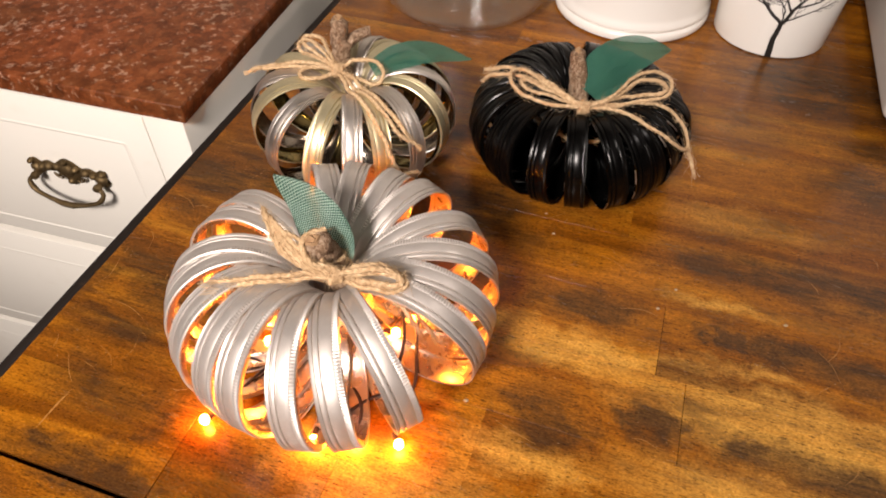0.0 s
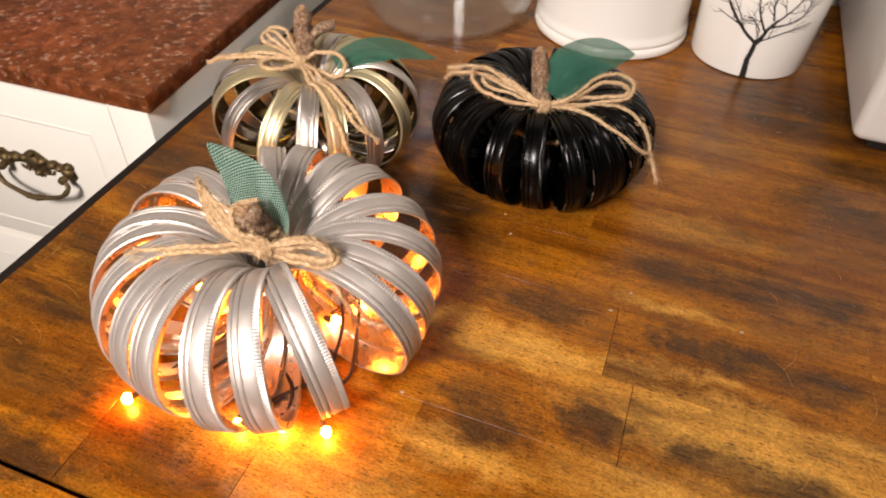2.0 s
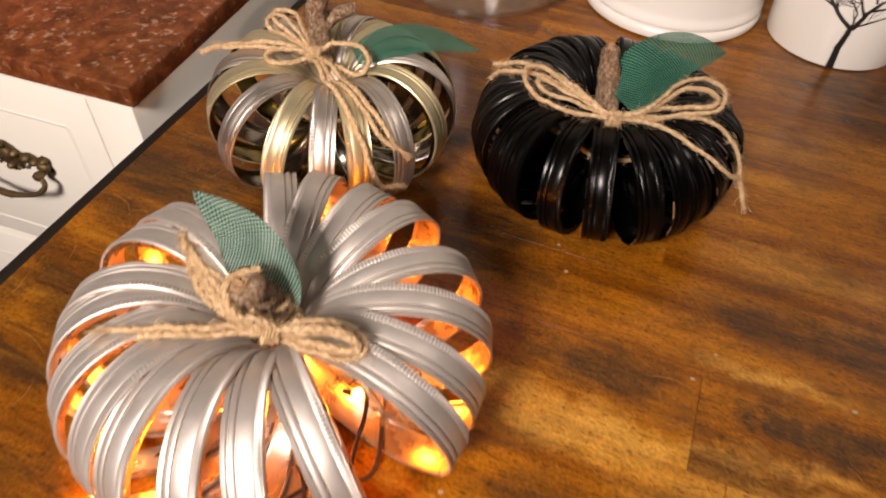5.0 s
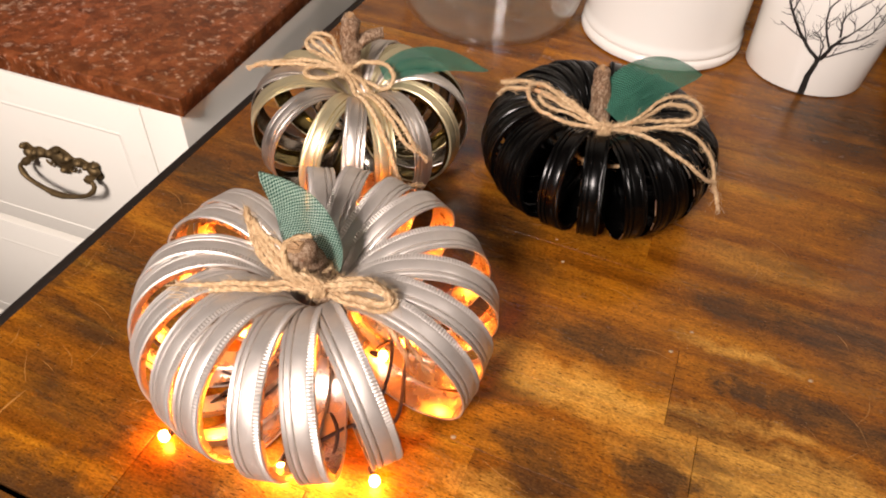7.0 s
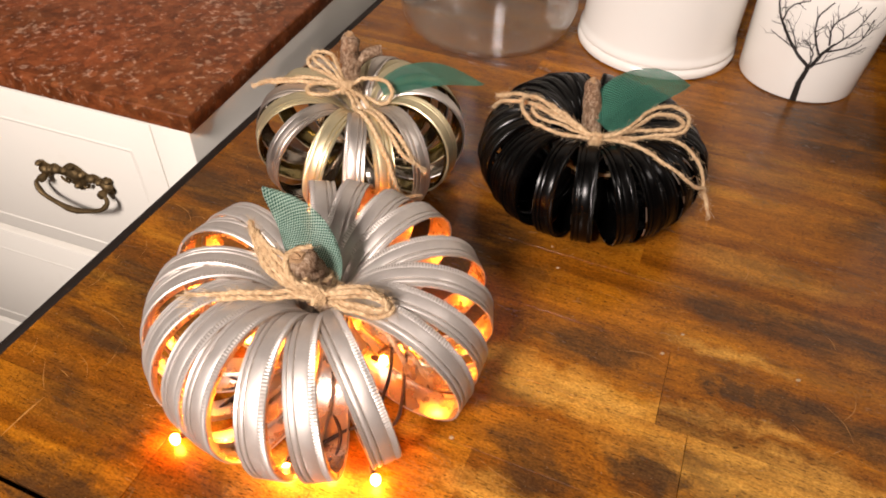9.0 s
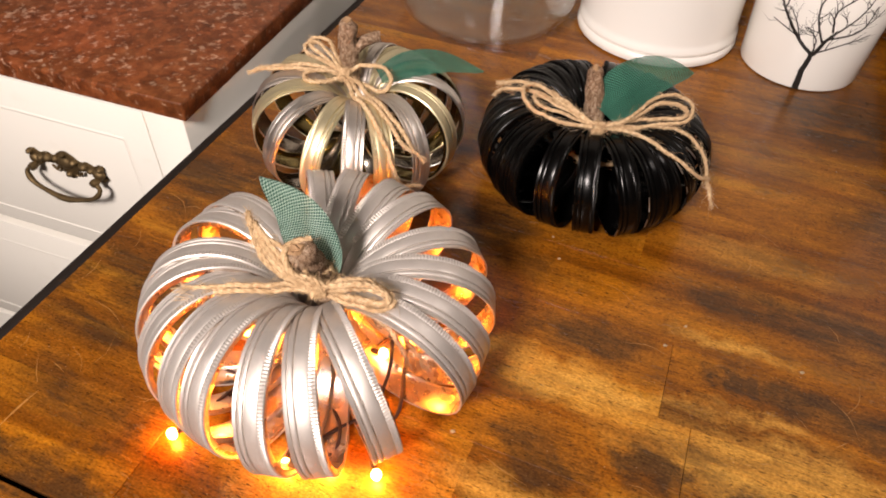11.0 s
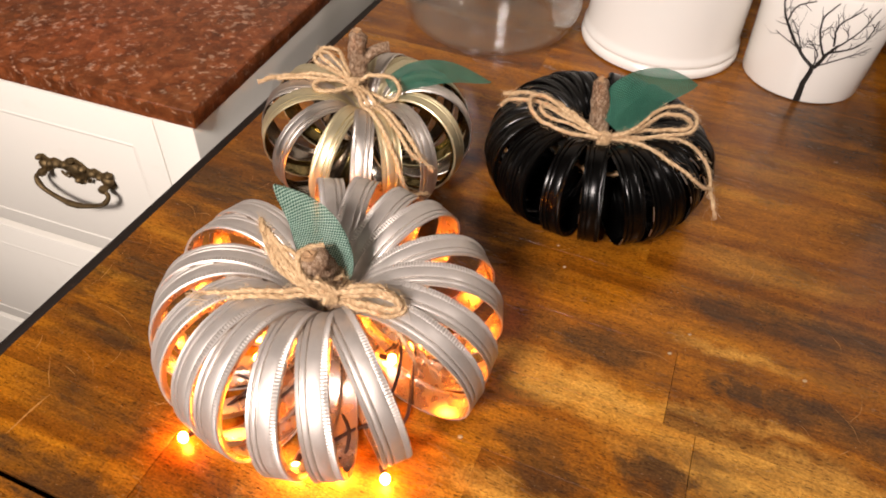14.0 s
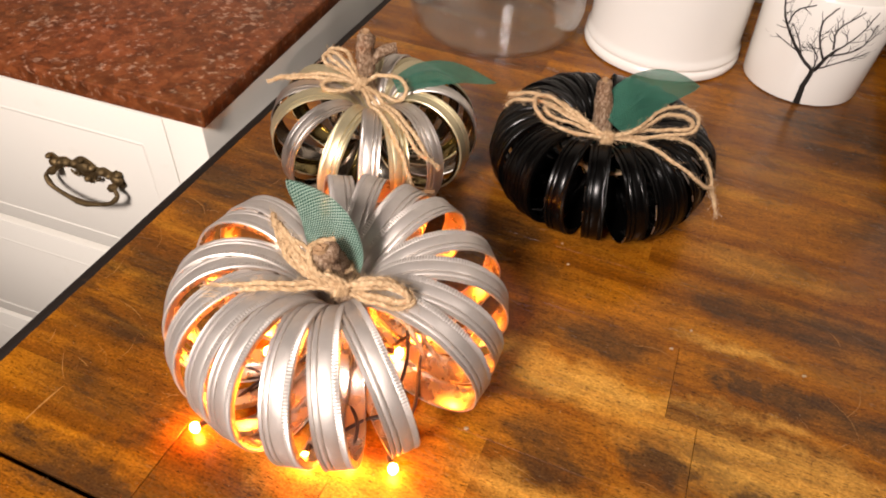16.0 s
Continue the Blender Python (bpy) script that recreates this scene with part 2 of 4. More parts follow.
def glow(name, colour, strength):
    m = bpy.data.materials.new(name)
    m.use_nodes = True
    t = m.node_tree
    t.nodes.clear()
    e = node(t, "ShaderNodeEmission", {"Color": (*colour, 1), "Strength": strength})
    o = t.nodes.new("ShaderNodeOutputMaterial")
    t.links.new(e.outputs[0], o.inputs[0])
    return m


def glass_material():
    """Thin clear glass: what lies behind shows straight through, and the surface mirrors more at a slant."""
    m, t, b = material("clear_glass", (0.96, 0.97, 0.95), 0.03)
    clear = node(t, "ShaderNodeBsdfTransparent", {"Color": (0.965, 0.97, 0.965, 1)})
    shine = node(t, "ShaderNodeBsdfGlossy", {"Color": (1, 1, 1, 1), "Roughness": 0.06})
    face = node(t, "ShaderNodeLayerWeight", {"Blend": 0.5}).outputs["Facing"]
    gloss = maths(t, "ADD", maths(t, "MULTIPLY", maths(t, "POWER", face, 4.0), 0.9), 0.045)
    out = node(t, "ShaderNodeMixShader", {0: gloss, 1: clear.outputs[0], 2: shine.outputs[0]})
    t.links.new(out.outputs[0], t.nodes["Material Output"].inputs["Surface"])
    return m


WOOD = wood_material()
SILVER = metal_material("tinned_steel", (0.69, 0.635, 0.585), 0.48, 0.16)
SILVER.node_tree.nodes["Principled BSDF"].inputs["Metallic"].default_value = 0.78
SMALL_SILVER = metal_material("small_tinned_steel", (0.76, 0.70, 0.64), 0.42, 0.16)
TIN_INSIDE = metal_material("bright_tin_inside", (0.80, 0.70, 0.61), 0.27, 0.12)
# tin and gold darkened to carry the shade inside the gold pumpkin's rings
SHADED_TIN_INSIDE = metal_material("shaded_tin_inside", (0.42, 0.37, 0.31), 0.20, 0.2)
SHADED_GOLD_INSIDE = metal_material("shaded_gold_lacquer_inside", (0.34, 0.265, 0.11), 0.18, 0.2)
BRASS_LACQUER = metal_material("gold_lacquered_steel", (0.72, 0.63, 0.40), 0.38, 0.18)
BRASS_LACQUER.node_tree.nodes["Principled BSDF"].inputs["Metallic"].default_value = 0.8
BLACK = material("black_paint", (0.0012, 0.0011, 0.0010), 0.25, 0.0, 0.22)[0]
BARE_STEEL = metal_material("bare_steel", (0.50, 0.45, 0.40), 0.40, 0.2)
JUTE = twine_material()
BARK = bark_material()
CUT = paint_material("cut_wood", (0.30, 0.18, 0.09), 0.85, (0.08, 0.045, 0.02), 0.9, 260)
LEAF_FRONT = cloth_material("woven_green_ribbon", (0.020, 0.112, 0.078), (0.52, 0.70, 0.60), 12, 36, 1.0, 0.12)
LEAF_BACK = cloth_material("sheer_green_ribbon", (0.020, 0.125, 0.085), (0.12, 0.34, 0.24), 17, 40, 1.0, 0.22)
STONE = stone_material()
WHITE_PAINT = paint_material("white_furniture_paint", (0.73, 0.705, 0.64), 0.4)
CERAMIC = paint_material("white_glazed_ceramic", (0.82, 0.80, 0.75), 0.18, (0.6, 0.55, 0.45), 0.05, 12)
BROWN_DECAL = material("black_print", (0.012, 0.011, 0.010), 0.35)[0]
OLD_BRASS = metal_material("old_brass", (0.215, 0.150, 0.075), 0.66, 0.55)
DARK_EDGE = paint_material("dark_edge", (0.011, 0.0075, 0.0055), 0.6, (0.06, 0.03, 0.012), 0.4, 90)
DARK_EDGE.node_tree.nodes["Principled BSDF"].inputs["Specular IOR Level"].default_value = 0.22
PLASTIC = paint_material("white_plastic", (0.62, 0.61, 0.58), 0.22, (0.6, 0.58, 0.5), 0.05, 10)
BLACK_PLASTIC = material("black_plastic", (0.01, 0.01, 0.01), 0.45)[0]
GLASS = glass_material()
WIRE = material("brown_wire", (0.035, 0.014, 0.010), 0.45)[0]
BULB = glow("amber_bulb", (1.0, 0.27, 0.020), 280.0)
# darker copy of the wall paint for unseen walls, so less light bounces
LOW_BOUNCE_WALL = paint_material("low_bounce_wall_paint", (0.22, 0.19, 0.155), 0.7, (0.2, 0.18, 0.14), 0.1, 6)
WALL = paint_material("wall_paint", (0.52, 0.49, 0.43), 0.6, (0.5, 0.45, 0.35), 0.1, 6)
CEIL = paint_material("ceiling_paint", (0.40, 0.38, 0.35), 0.8, (0.6, 0.55, 0.5), 0.05, 5)
FLOOR = paint_material("floor_boards", (0.10, 0.06, 0.035), 0.45, (0.1, 0.05, 0.02), 0.4, 8)
BARE_WOOD = paint_material("bare_wood", (0.30, 0.13, 0.020), 0.6, (0.2, 0.08, 0.015), 0.9, 500)
CRUMB = material("crumb", (0.36, 0.25, 0.13), 0.8)[0]


# ---- mesh helpers ----
def mesh_of(name, bm, mat, smooth=True, angle=40):
    bmesh.ops.recalc_face_normals(bm, faces=bm.faces[:])
    me = bpy.data.meshes.new(name)
    if smooth:
        for f in bm.faces:
            f.smooth = True
        for e in bm.edges:
            if len(e.link_faces) == 2 and e.calc_face_angle(0) > radians(angle):
                e.smooth = False
    bm.to_mesh(me)
    bm.free()
    me.materials.append(mat)
    return me


def part(name, bm, mat, parent=None, label="", smooth=True, angle=40):
    ob = new(name, mesh_of(name, bm, mat, smooth, angle))
    if parent:
        ob.parent = parent
    if label:
        ob["label"] = label
    return ob


def thing(name, m, label, category, group="", kind=""):
    ob = new(name)
    ob.empty_display_size = 0.02
    ob.matrix_world = m
    return tagged(ob, label, category, group, kind)


def lathe(bm, profile, seg, closed=False, m=Matrix()):
    """Turns (radius, height) pairs about z."""
    rings = []
    for r, z in profile:
        rings.append([bm.verts.new(m @ Vector((r * math.cos(math.tau * i / seg), r * math.sin(math.tau * i / seg), z))) for i in range(seg)] if r > 1e-6 else [bm.verts.new(m @ Vector((0, 0, z)))])
    pairs = list(zip(rings, rings[1:])) + ([(rings[-1], rings[0])] if closed else [])
    for a, b in pairs:
        for i in range(seg):
            j = (i + 1) % seg
            if len(a) == 1 and len(b) == 1:
                continue
            if len(a) == 1:
                bm.faces.new((a[0], b[j], b[i]))
            elif len(b) == 1:
                bm.faces.new((a[i], a[j], b[0]))
            else:
                bm.faces.new((a[i], a[j], b[j], b[i]))
    return bm


def box(bm, lo, hi, bevel=0.0, segs=2, taper=1.0):
    vs = []
    for z in (lo[2], hi[2]):
        k = taper if z == hi[2] else 1.0
        cx, cy = (lo[0] + hi[0]) / 2, (lo[1] + hi[1]) / 2
        for x, y in ((lo[0], lo[1]), (hi[0], lo[1]), (hi[0], hi[1]), (lo[0], hi[1])):
            vs.append(bm.verts.new((cx + (x - cx) * k, cy + (y - cy) * k, z)))
    fs = [bm.faces.new([vs[i] for i in q]) for q in ((3, 2, 1, 0), (4, 5, 6, 7), (0, 1, 5, 4), (1, 2, 6, 5), (2, 3, 7, 6), (3, 0, 4, 7))]
    if bevel:
        es = list({e for f in fs for e in f.edges})
        bmesh.ops.bevel(bm, geom=es, offset=bevel, segments=segs, profile=0.5, affect="EDGES")
    return bm


def curve_points(pts, n):
    """A smooth line through the points (Catmull-Rom), n steps a span."""
    p = [Vector(q) for q in pts]
    p = [p[0] * 2 - p[1]] + p + [p[-1] * 2 - p[-2]]
    out = []
    for i in range(1, len(p) - 2):
        a, b, c, d = p[i - 1 : i + 3]
        for k in range(n):
            s = k / n
            out.append(0.5 * ((2 * b) + (c - a) * s + (2 * a - 5 * b + 4 * c - d) * s * s + (3 * b - a - 3 * c + d) * s ** 3))
    out.append(p[-2].copy())
    return out


def frames_along(pts):
    """A turning-free pair of cross directions at each point."""
    out, side = [], None
    for i, p in enumerate(pts):
        d = (pts[min(i + 1, len(pts) - 1)] - pts[max(i - 1, 0)]).normalized()
        if side is None:
            side = d.orthogonal().normalized()
        side = (side - d * side.dot(d)).normalized()
        out.append((side, d.cross(side)))
    return out


def tube(bm, pts, radius, seg=6, caps=True):
    fr = frames_along(pts)
    rings = []
    for i, (p, (a, b)) in enumerate(zip(pts, fr)):
        r = radius(i / (len(pts) - 1)) if callable(radius) else radius
        rings.append([bm.verts.new(p + (a * math.cos(math.tau * k / seg) + b * math.sin(math.tau * k / seg)) * r) for k in range(seg)])
    for x, y in zip(rings, rings[1:]):
        for k in range(seg):
            bm.faces.new((x[k], x[(k + 1) % seg], y[(k + 1) % seg], y[k]))
    if caps:
        bm.faces.new(rings[0][::-1])
        bm.faces.new(rings[-1])
    return bm


def twine(bm, pts, radius=0.0013, rng=None, fray=0.0, pitch=0.014, over=None):
    """Jute string: two plies laid round each other, with loose fibres."""
    rng = rng or random.Random(1)
    line = curve_points(pts, 22)
    line = [q + Vector((noise.noise(q * 130), noise.noise(q * 130 + Vector((0, 0, 9))), noise.noise(q * 130 + Vector((5, 0, 0))))) * 0.0009 for q in line]
    if over:
        # rest on the outside of the rings
        rc, a = over
        for q in line:
            rad = math.hypot(q.x, q.y)
            dr, dz = rad - rc, q.z - a
            d = math.hypot(dr, dz)
            if rad > rc * 0.6 and d < a + radius * 1.2:
                k = (a + radius * 1.2) / max(d, 1e-4)
                q.z = a + dz * k
                nr = rc + dr * k
                q.x, q.y = q.x * nr / rad, q.y * nr / rad
    fr = frames_along(line)
    wob = [rng.uniform(0.85, 1.2) for _ in range(3)]
    run = [0.0]
    for a, b in zip(line, line[1:]):
        run.append(run[-1] + (b - a).length)
    for ply in range(3):
        ph = math.tau * ply / 3
        path = [p + (a * math.cos(math.tau * s / pitch + ph) + b * math.sin(math.tau * s / pitch + ph)) * radius * 0.38 * wob[ply] for p, (a, b), s in zip(line, fr, run)]
        w = [radius * 0.64 * rng.uniform(0.80, 1.22) for _ in path]
        tube(bm, path, lambda f, w=w: w[min(len(w) - 1, int(f * (len(w) - 1) + 0.5))], 6)
    total = run[-1]
    for _ in range(int(total * (3400 if over is None else 2200))):
        i = rng.randrange(1, len(line) - 1)
        d = (line[i + 1] - line[i - 1]).normalized()
        a, b = fr[i]
        th = rng.uniform(0, math.tau)
        out = (a * math.cos(th) + b * math.sin(th))
        st = line[i] + out * radius * 0.8
        ln = rng.uniform(0.0012, 0.0048) * (1.6 if rng.random() < 0.15 else 1.0)
        end = st + (d * rng.choice((-1, 1)) * rng.uniform(0.4, 1.0) + out * rng.uniform(0.25, 0.8)).normalized() * ln
        mid = (st + end) / 2 + out * ln * 0.12
        tube(bm, [st, mid, end], lambda f: 0.000085 * (1.1 - 0.5 * f), 3, False)
    if fray:
        d = (line[-1] - line[-3]).normalized()
        for _ in range(26):
            sp = Vector((rng.uniform(-1, 1), rng.uniform(-1, 1), rng.uniform(-1, 1))) * 0.4
            end = line[-1] + (d + sp).normalized() * fray * rng.uniform(0.4, 1.1)
            tube(bm, [line[-1] - d * 0.002, (line[-1] + end) / 2 + sp * 0.0008, end], 0.00017, 3, False)
    return bm


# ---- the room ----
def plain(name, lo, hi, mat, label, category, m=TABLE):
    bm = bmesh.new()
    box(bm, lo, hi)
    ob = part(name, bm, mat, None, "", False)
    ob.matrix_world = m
    return tagged(ob, label, category, "", "structure")


plain("floor", (-1.8, -2.4, -0.90), (2.2, 0.55, -0.86), FLOOR, "brown wooden floor far below the table", "floor")
plain("wall_back", (-1.8, 0.542, -0.86), (2.2, 0.60, 1.62), WALL, "pale painted wall behind the table", "wall")
# the next three walls stay out of view, darkened against bounced light
plain("wall_front", (-1.8, -2.46, -0.86), (2.2, -2.40, 1.62), LOW_BOUNCE_WALL, "unseen wall behind the camera, darkened to cut bounced light", "wall")
plain("wall_left", (-1.86, -2.40, -0.86), (-1.80, 0.542, 1.62), LOW_BOUNCE_WALL, "unseen wall beside the dresser, darkened to cut bounced light", "wall")
plain("wall_right", (2.20, -2.40, -0.86), (2.26, 0.542, 1.62), LOW_BOUNCE_WALL, "unseen wall beside the table, darkened to cut bounced light", "wall")
plain("ceiling", (-1.86, -2.46, 1.62), (2.26, 0.60, 1.70), CEIL, "off-white plain ceiling", "ceiling")


# ---- wooden table ----
def table():
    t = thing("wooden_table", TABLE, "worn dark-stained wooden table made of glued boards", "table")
    bm = bmesh.new()
    box(bm, (0.012, -0.44, -0.034), (1.30, 0.538, -0.022), 0.001, 1)
    part("underside", bm, DARK_EDGE, t)
    bm = bmesh.new()
    box(bm, (-0.0040, -0.445, -0.036), (0.0056, 0.538, -0.0004), 0.0034, 4)
    part("edge_strip", bm, DARK_EDGE, t, "dark-stained rounded table edge")
    for x, y in ((0.05, -0.40), (1.22, -0.40), (0.05, 0.46), (1.22, 0.46)):
        bm = bmesh.new()
        box(bm, (x - 0.03, y - 0.03, -0.86), (x + 0.03, y + 0.03, -0.034), 0.004, 2)
        part("leg", bm, DARK_EDGE, t)
    known = {-3: [0.137, 0.228, 0.52], -1: [0.413, 0.80], 0: [0.394, 0.74], -2: [0.30, 0.62], 1: [0.22, 0.55], 2: [0.36, 0.70]}
    rng = random.Random(7)
    for row in range(-6, 11):
        lo = -0.095 + row * 0.058
        hi = min(lo + 0.058, 0.538)
        lo = max(lo, -0.445)
        if hi - lo < 0.004:
            continue
        cuts = known.get(row)
        if not cuts:
            cuts, x = [], rng.uniform(0.15, 0.4)
            while x < 1.2:
                cuts.append(x)
                x += rng.uniform(0.22, 0.45)
        ends = [0.0058] + cuts + [1.30]
        for a, b in zip(ends, ends[1:]):
            bm = bmesh.new()
            top = rng.uniform(-0.00022, 0.0) if row in (-1, 0, -3, -4) else -0.0001
            gap = 0.0030 if row == -4 else 0.00004
            seam = 0.0003 if row in (-1, 0, -3) else 0.00005
            box(bm, (a + seam, lo + 0.00004, -0.022), (b - 0.00005, hi - gap, top), 0.00018 if row in (-1, -3, -4) else 0.00002, 1)
            part("board", bm, WOOD, t, "", True, 25)


table()


# ---- dresser ----
def bail_pull(parent):
    """Antique drawer pull: pierced scrolled plate, two posts and a swinging bail. x along the drawer, y out of it is minus."""
    bm = bmesh.new()
    plate = [(-0.050, 0.008), (-0.046, 0.018), (-0.038, 0.013), (-0.028, 0.017), (-0.018, 0.014), (-0.010, 0.021), (0.0, 0.026), (0.010, 0.021), (0.018, 0.014), (0.028, 0.017), (0.038, 0.013), (0.046, 0.018), (0.050, 0.008)]
    low = [(0.053, -0.003), (0.046, -0.010), (0.038, -0.003), (0.028, 0.001), (0.016, 0.001), (0.008, -0.008), (0.0, -0.017), (-0.008, -0.008), (-0.016, 0.001), (-0.028, 0.001), (-0.038, -0.003), (-0.046, -0.010), (-0.053, -0.003)]
    tops = curve_points([(x, 0, z) for x, z in plate], 4)
    lows = curve_points([(x, 0, z) for x, z in low], 4)[::-1]
    front, back = [], []
    for y, keep in ((-0.0035, front), (0.0, back)):
        for a, b in zip(tops, lows):
            keep.append((bm.verts.new((a.x, y * 0.6, a.z)), bm.verts.new(((a.x + b.x) / 2, y, (a.z + b.z) / 2)), bm.verts.new((b.x, y * 0.6, b.z))))
    for s in (front, back):
        for (a, b, c), (d, e, f) in zip(s, s[1:]):
            bm.faces.new((a, b, e, d))
            bm.faces.new((b, c, f, e))
    for k in (0, 2):
        for p, q, r, s in zip(front, front[1:], back[1:], back):
            bm.faces.new((p[k], q[k], r[k], s[k]))
    # scrolls in relief
    for x, z, r in ((0, 0.010, 0.0105), (-0.044, 0.004, 0.0085), (0.044, 0.004, 0.0085), (-0.025, 0.010, 0.0065), (0.025, 0.010, 0.0065), (0.0, -0.008, 0.005), (-0.012, 0.013, 0.0055), (0.012, 0.013, 0.0055), (-0.035, 0.008, 0.005), (0.035, 0.008, 0.005), (-0.049, 0.014, 0.0042), (0.049, 0.014, 0.0042), (0, 0.022, 0.004)):
        bmesh.ops.create_icosphere(bm, subdivisions=2, radius=1, matrix=Matrix.LocRotScale((x, -0.003, z), None, (r, 0.0050, r * 0.9)))
    for sx in (-1, 1):
        sw = [(sx * (0.010 + 0.010 * k / 9 + 0.004 * math.cos(k)), -0.004, -0.003 + 0.004 * math.sin(k * 1.1)) for k in range(10)]
        tube(bm, [Vector(q) for q in sw], 0.0012, 6)
    plate_ob = part("back_plate", bm, OLD_BRASS, parent, "dark aged brass scrolled plate", True, 60)
    for sx in (-1, 1):
        bm = bmesh.new()
        lathe(bm, [(0.0, 0.0), (0.005, 0.0), (0.004, 0.006), (0.0055, 0.010), (0.0045, 0.014), (0.0, 0.0155)], 14, False, Matrix.Translation((sx * 0.043, -0.001, -0.002)) @ Euler((radians(90), 0, 0)).to_matrix().to_4x4())
        part("post", bm, OLD_BRASS, parent)
    bm = bmesh.new()
    line = curve_points([(-0.043, -0.011, -0.002), (-0.051, -0.015, -0.009), (-0.042, -0.019, -0.021), (-0.020, -0.021, -0.029), (0.0, -0.022, -0.032), (0.020, -0.021, -0.029), (0.042, -0.019, -0.021), (0.051, -0.015, -0.009), (0.043, -0.011, -0.002)], 6)
    tube(bm, line, lambda f: 0.0026 + 0.0013 * math.exp(-((f - 0.5) / 0.10) ** 2) + 0.0008 * math.exp(-((abs(f - 0.5) - 0.3) / 0.04) ** 2), 10)
    for x in (-0.007, 0.007):
        lathe(bm, [(0, -0.0022), (0.0040, -0.001), (0.0040, 0.001), (0, 0.0022)], 12, False, Matrix.Translation((x, -0.0218, -0.0318)) @ Euler((0, radians(90), 0)).to_matrix().to_4x4())
    part("bail", bm, OLD_BRASS, parent, "swinging brass bail handle")


FRONT_V = 0.024


def dresser():
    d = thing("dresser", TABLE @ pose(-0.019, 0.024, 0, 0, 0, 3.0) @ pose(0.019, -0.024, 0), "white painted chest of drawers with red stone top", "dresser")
    bm = bmesh.new()
    box(bm, (-0.95, FRONT_V + 0.018, -0.86), (-0.066, 0.500, 0.0105), 0.001, 1)
    part("body", bm, WHITE_PAINT, d)
    bm = bmesh.new()
    box(bm, (-0.066, FRONT_V, -0.86), (-0.025, 0.500, 0.0105), 0.0016, 2)
    part("side_panel", bm, WHITE_PAINT, d)
    bm = bmesh.new()
    box(bm, (-0.97, FRONT_V - 0.004, 0.0108), (-0.0185, 0.512, 0.0290), 0.0022, 3)
    part("stone_top", bm, STONE, d, "speckled reddish brown polished stone top")
    for k, (top, low) in enumerate(((0.006, -0.196), (-0.208, -0.410), (-0.422, -0.624), (-0.636, -0.835))):
        bm = bmesh.new()
        box(bm, (-0.90, FRONT_V, low), (-0.0663, FRONT_V + 0.018, top), 0.0008, 2)
        dr = part("drawer", bm, WHITE_PAINT, d)
        # moulding frame and raised field
        bm = bmesh.new()
        zt, zb, ul, ur = top - 0.036, low + 0.020, -0.872, -0.096
        for (a, b) in (((ul, zt), (ur, zt)), ((ul, zb), (ur, zb))):
            line = [Vector((a[0] + (b[0] - a[0]) * s / 8, FRONT_V + 0.0027, a[1])) for s in range(9)]
            tube(bm, line, 0.0034, 12)
        for x in (ul, ur):
            line = [Vector((x, FRONT_V + 0.0027, zb + (zt - zb) * s / 6)) for s in range(7)]
            tube(bm, line, 0.0034, 12)
        part("moulding", bm, WHITE_PAINT, dr)
        for cx in (-0.176, -0.77):
            h = new("handle")
            h.parent = dr
            h.matrix_basis = Matrix.Translation((cx, FRONT_V - 0.001, top - 0.091)) @ Matrix.Diagonal((0.83, 0.9, 0.76, 1))
            bail_pull(h)


dresser()


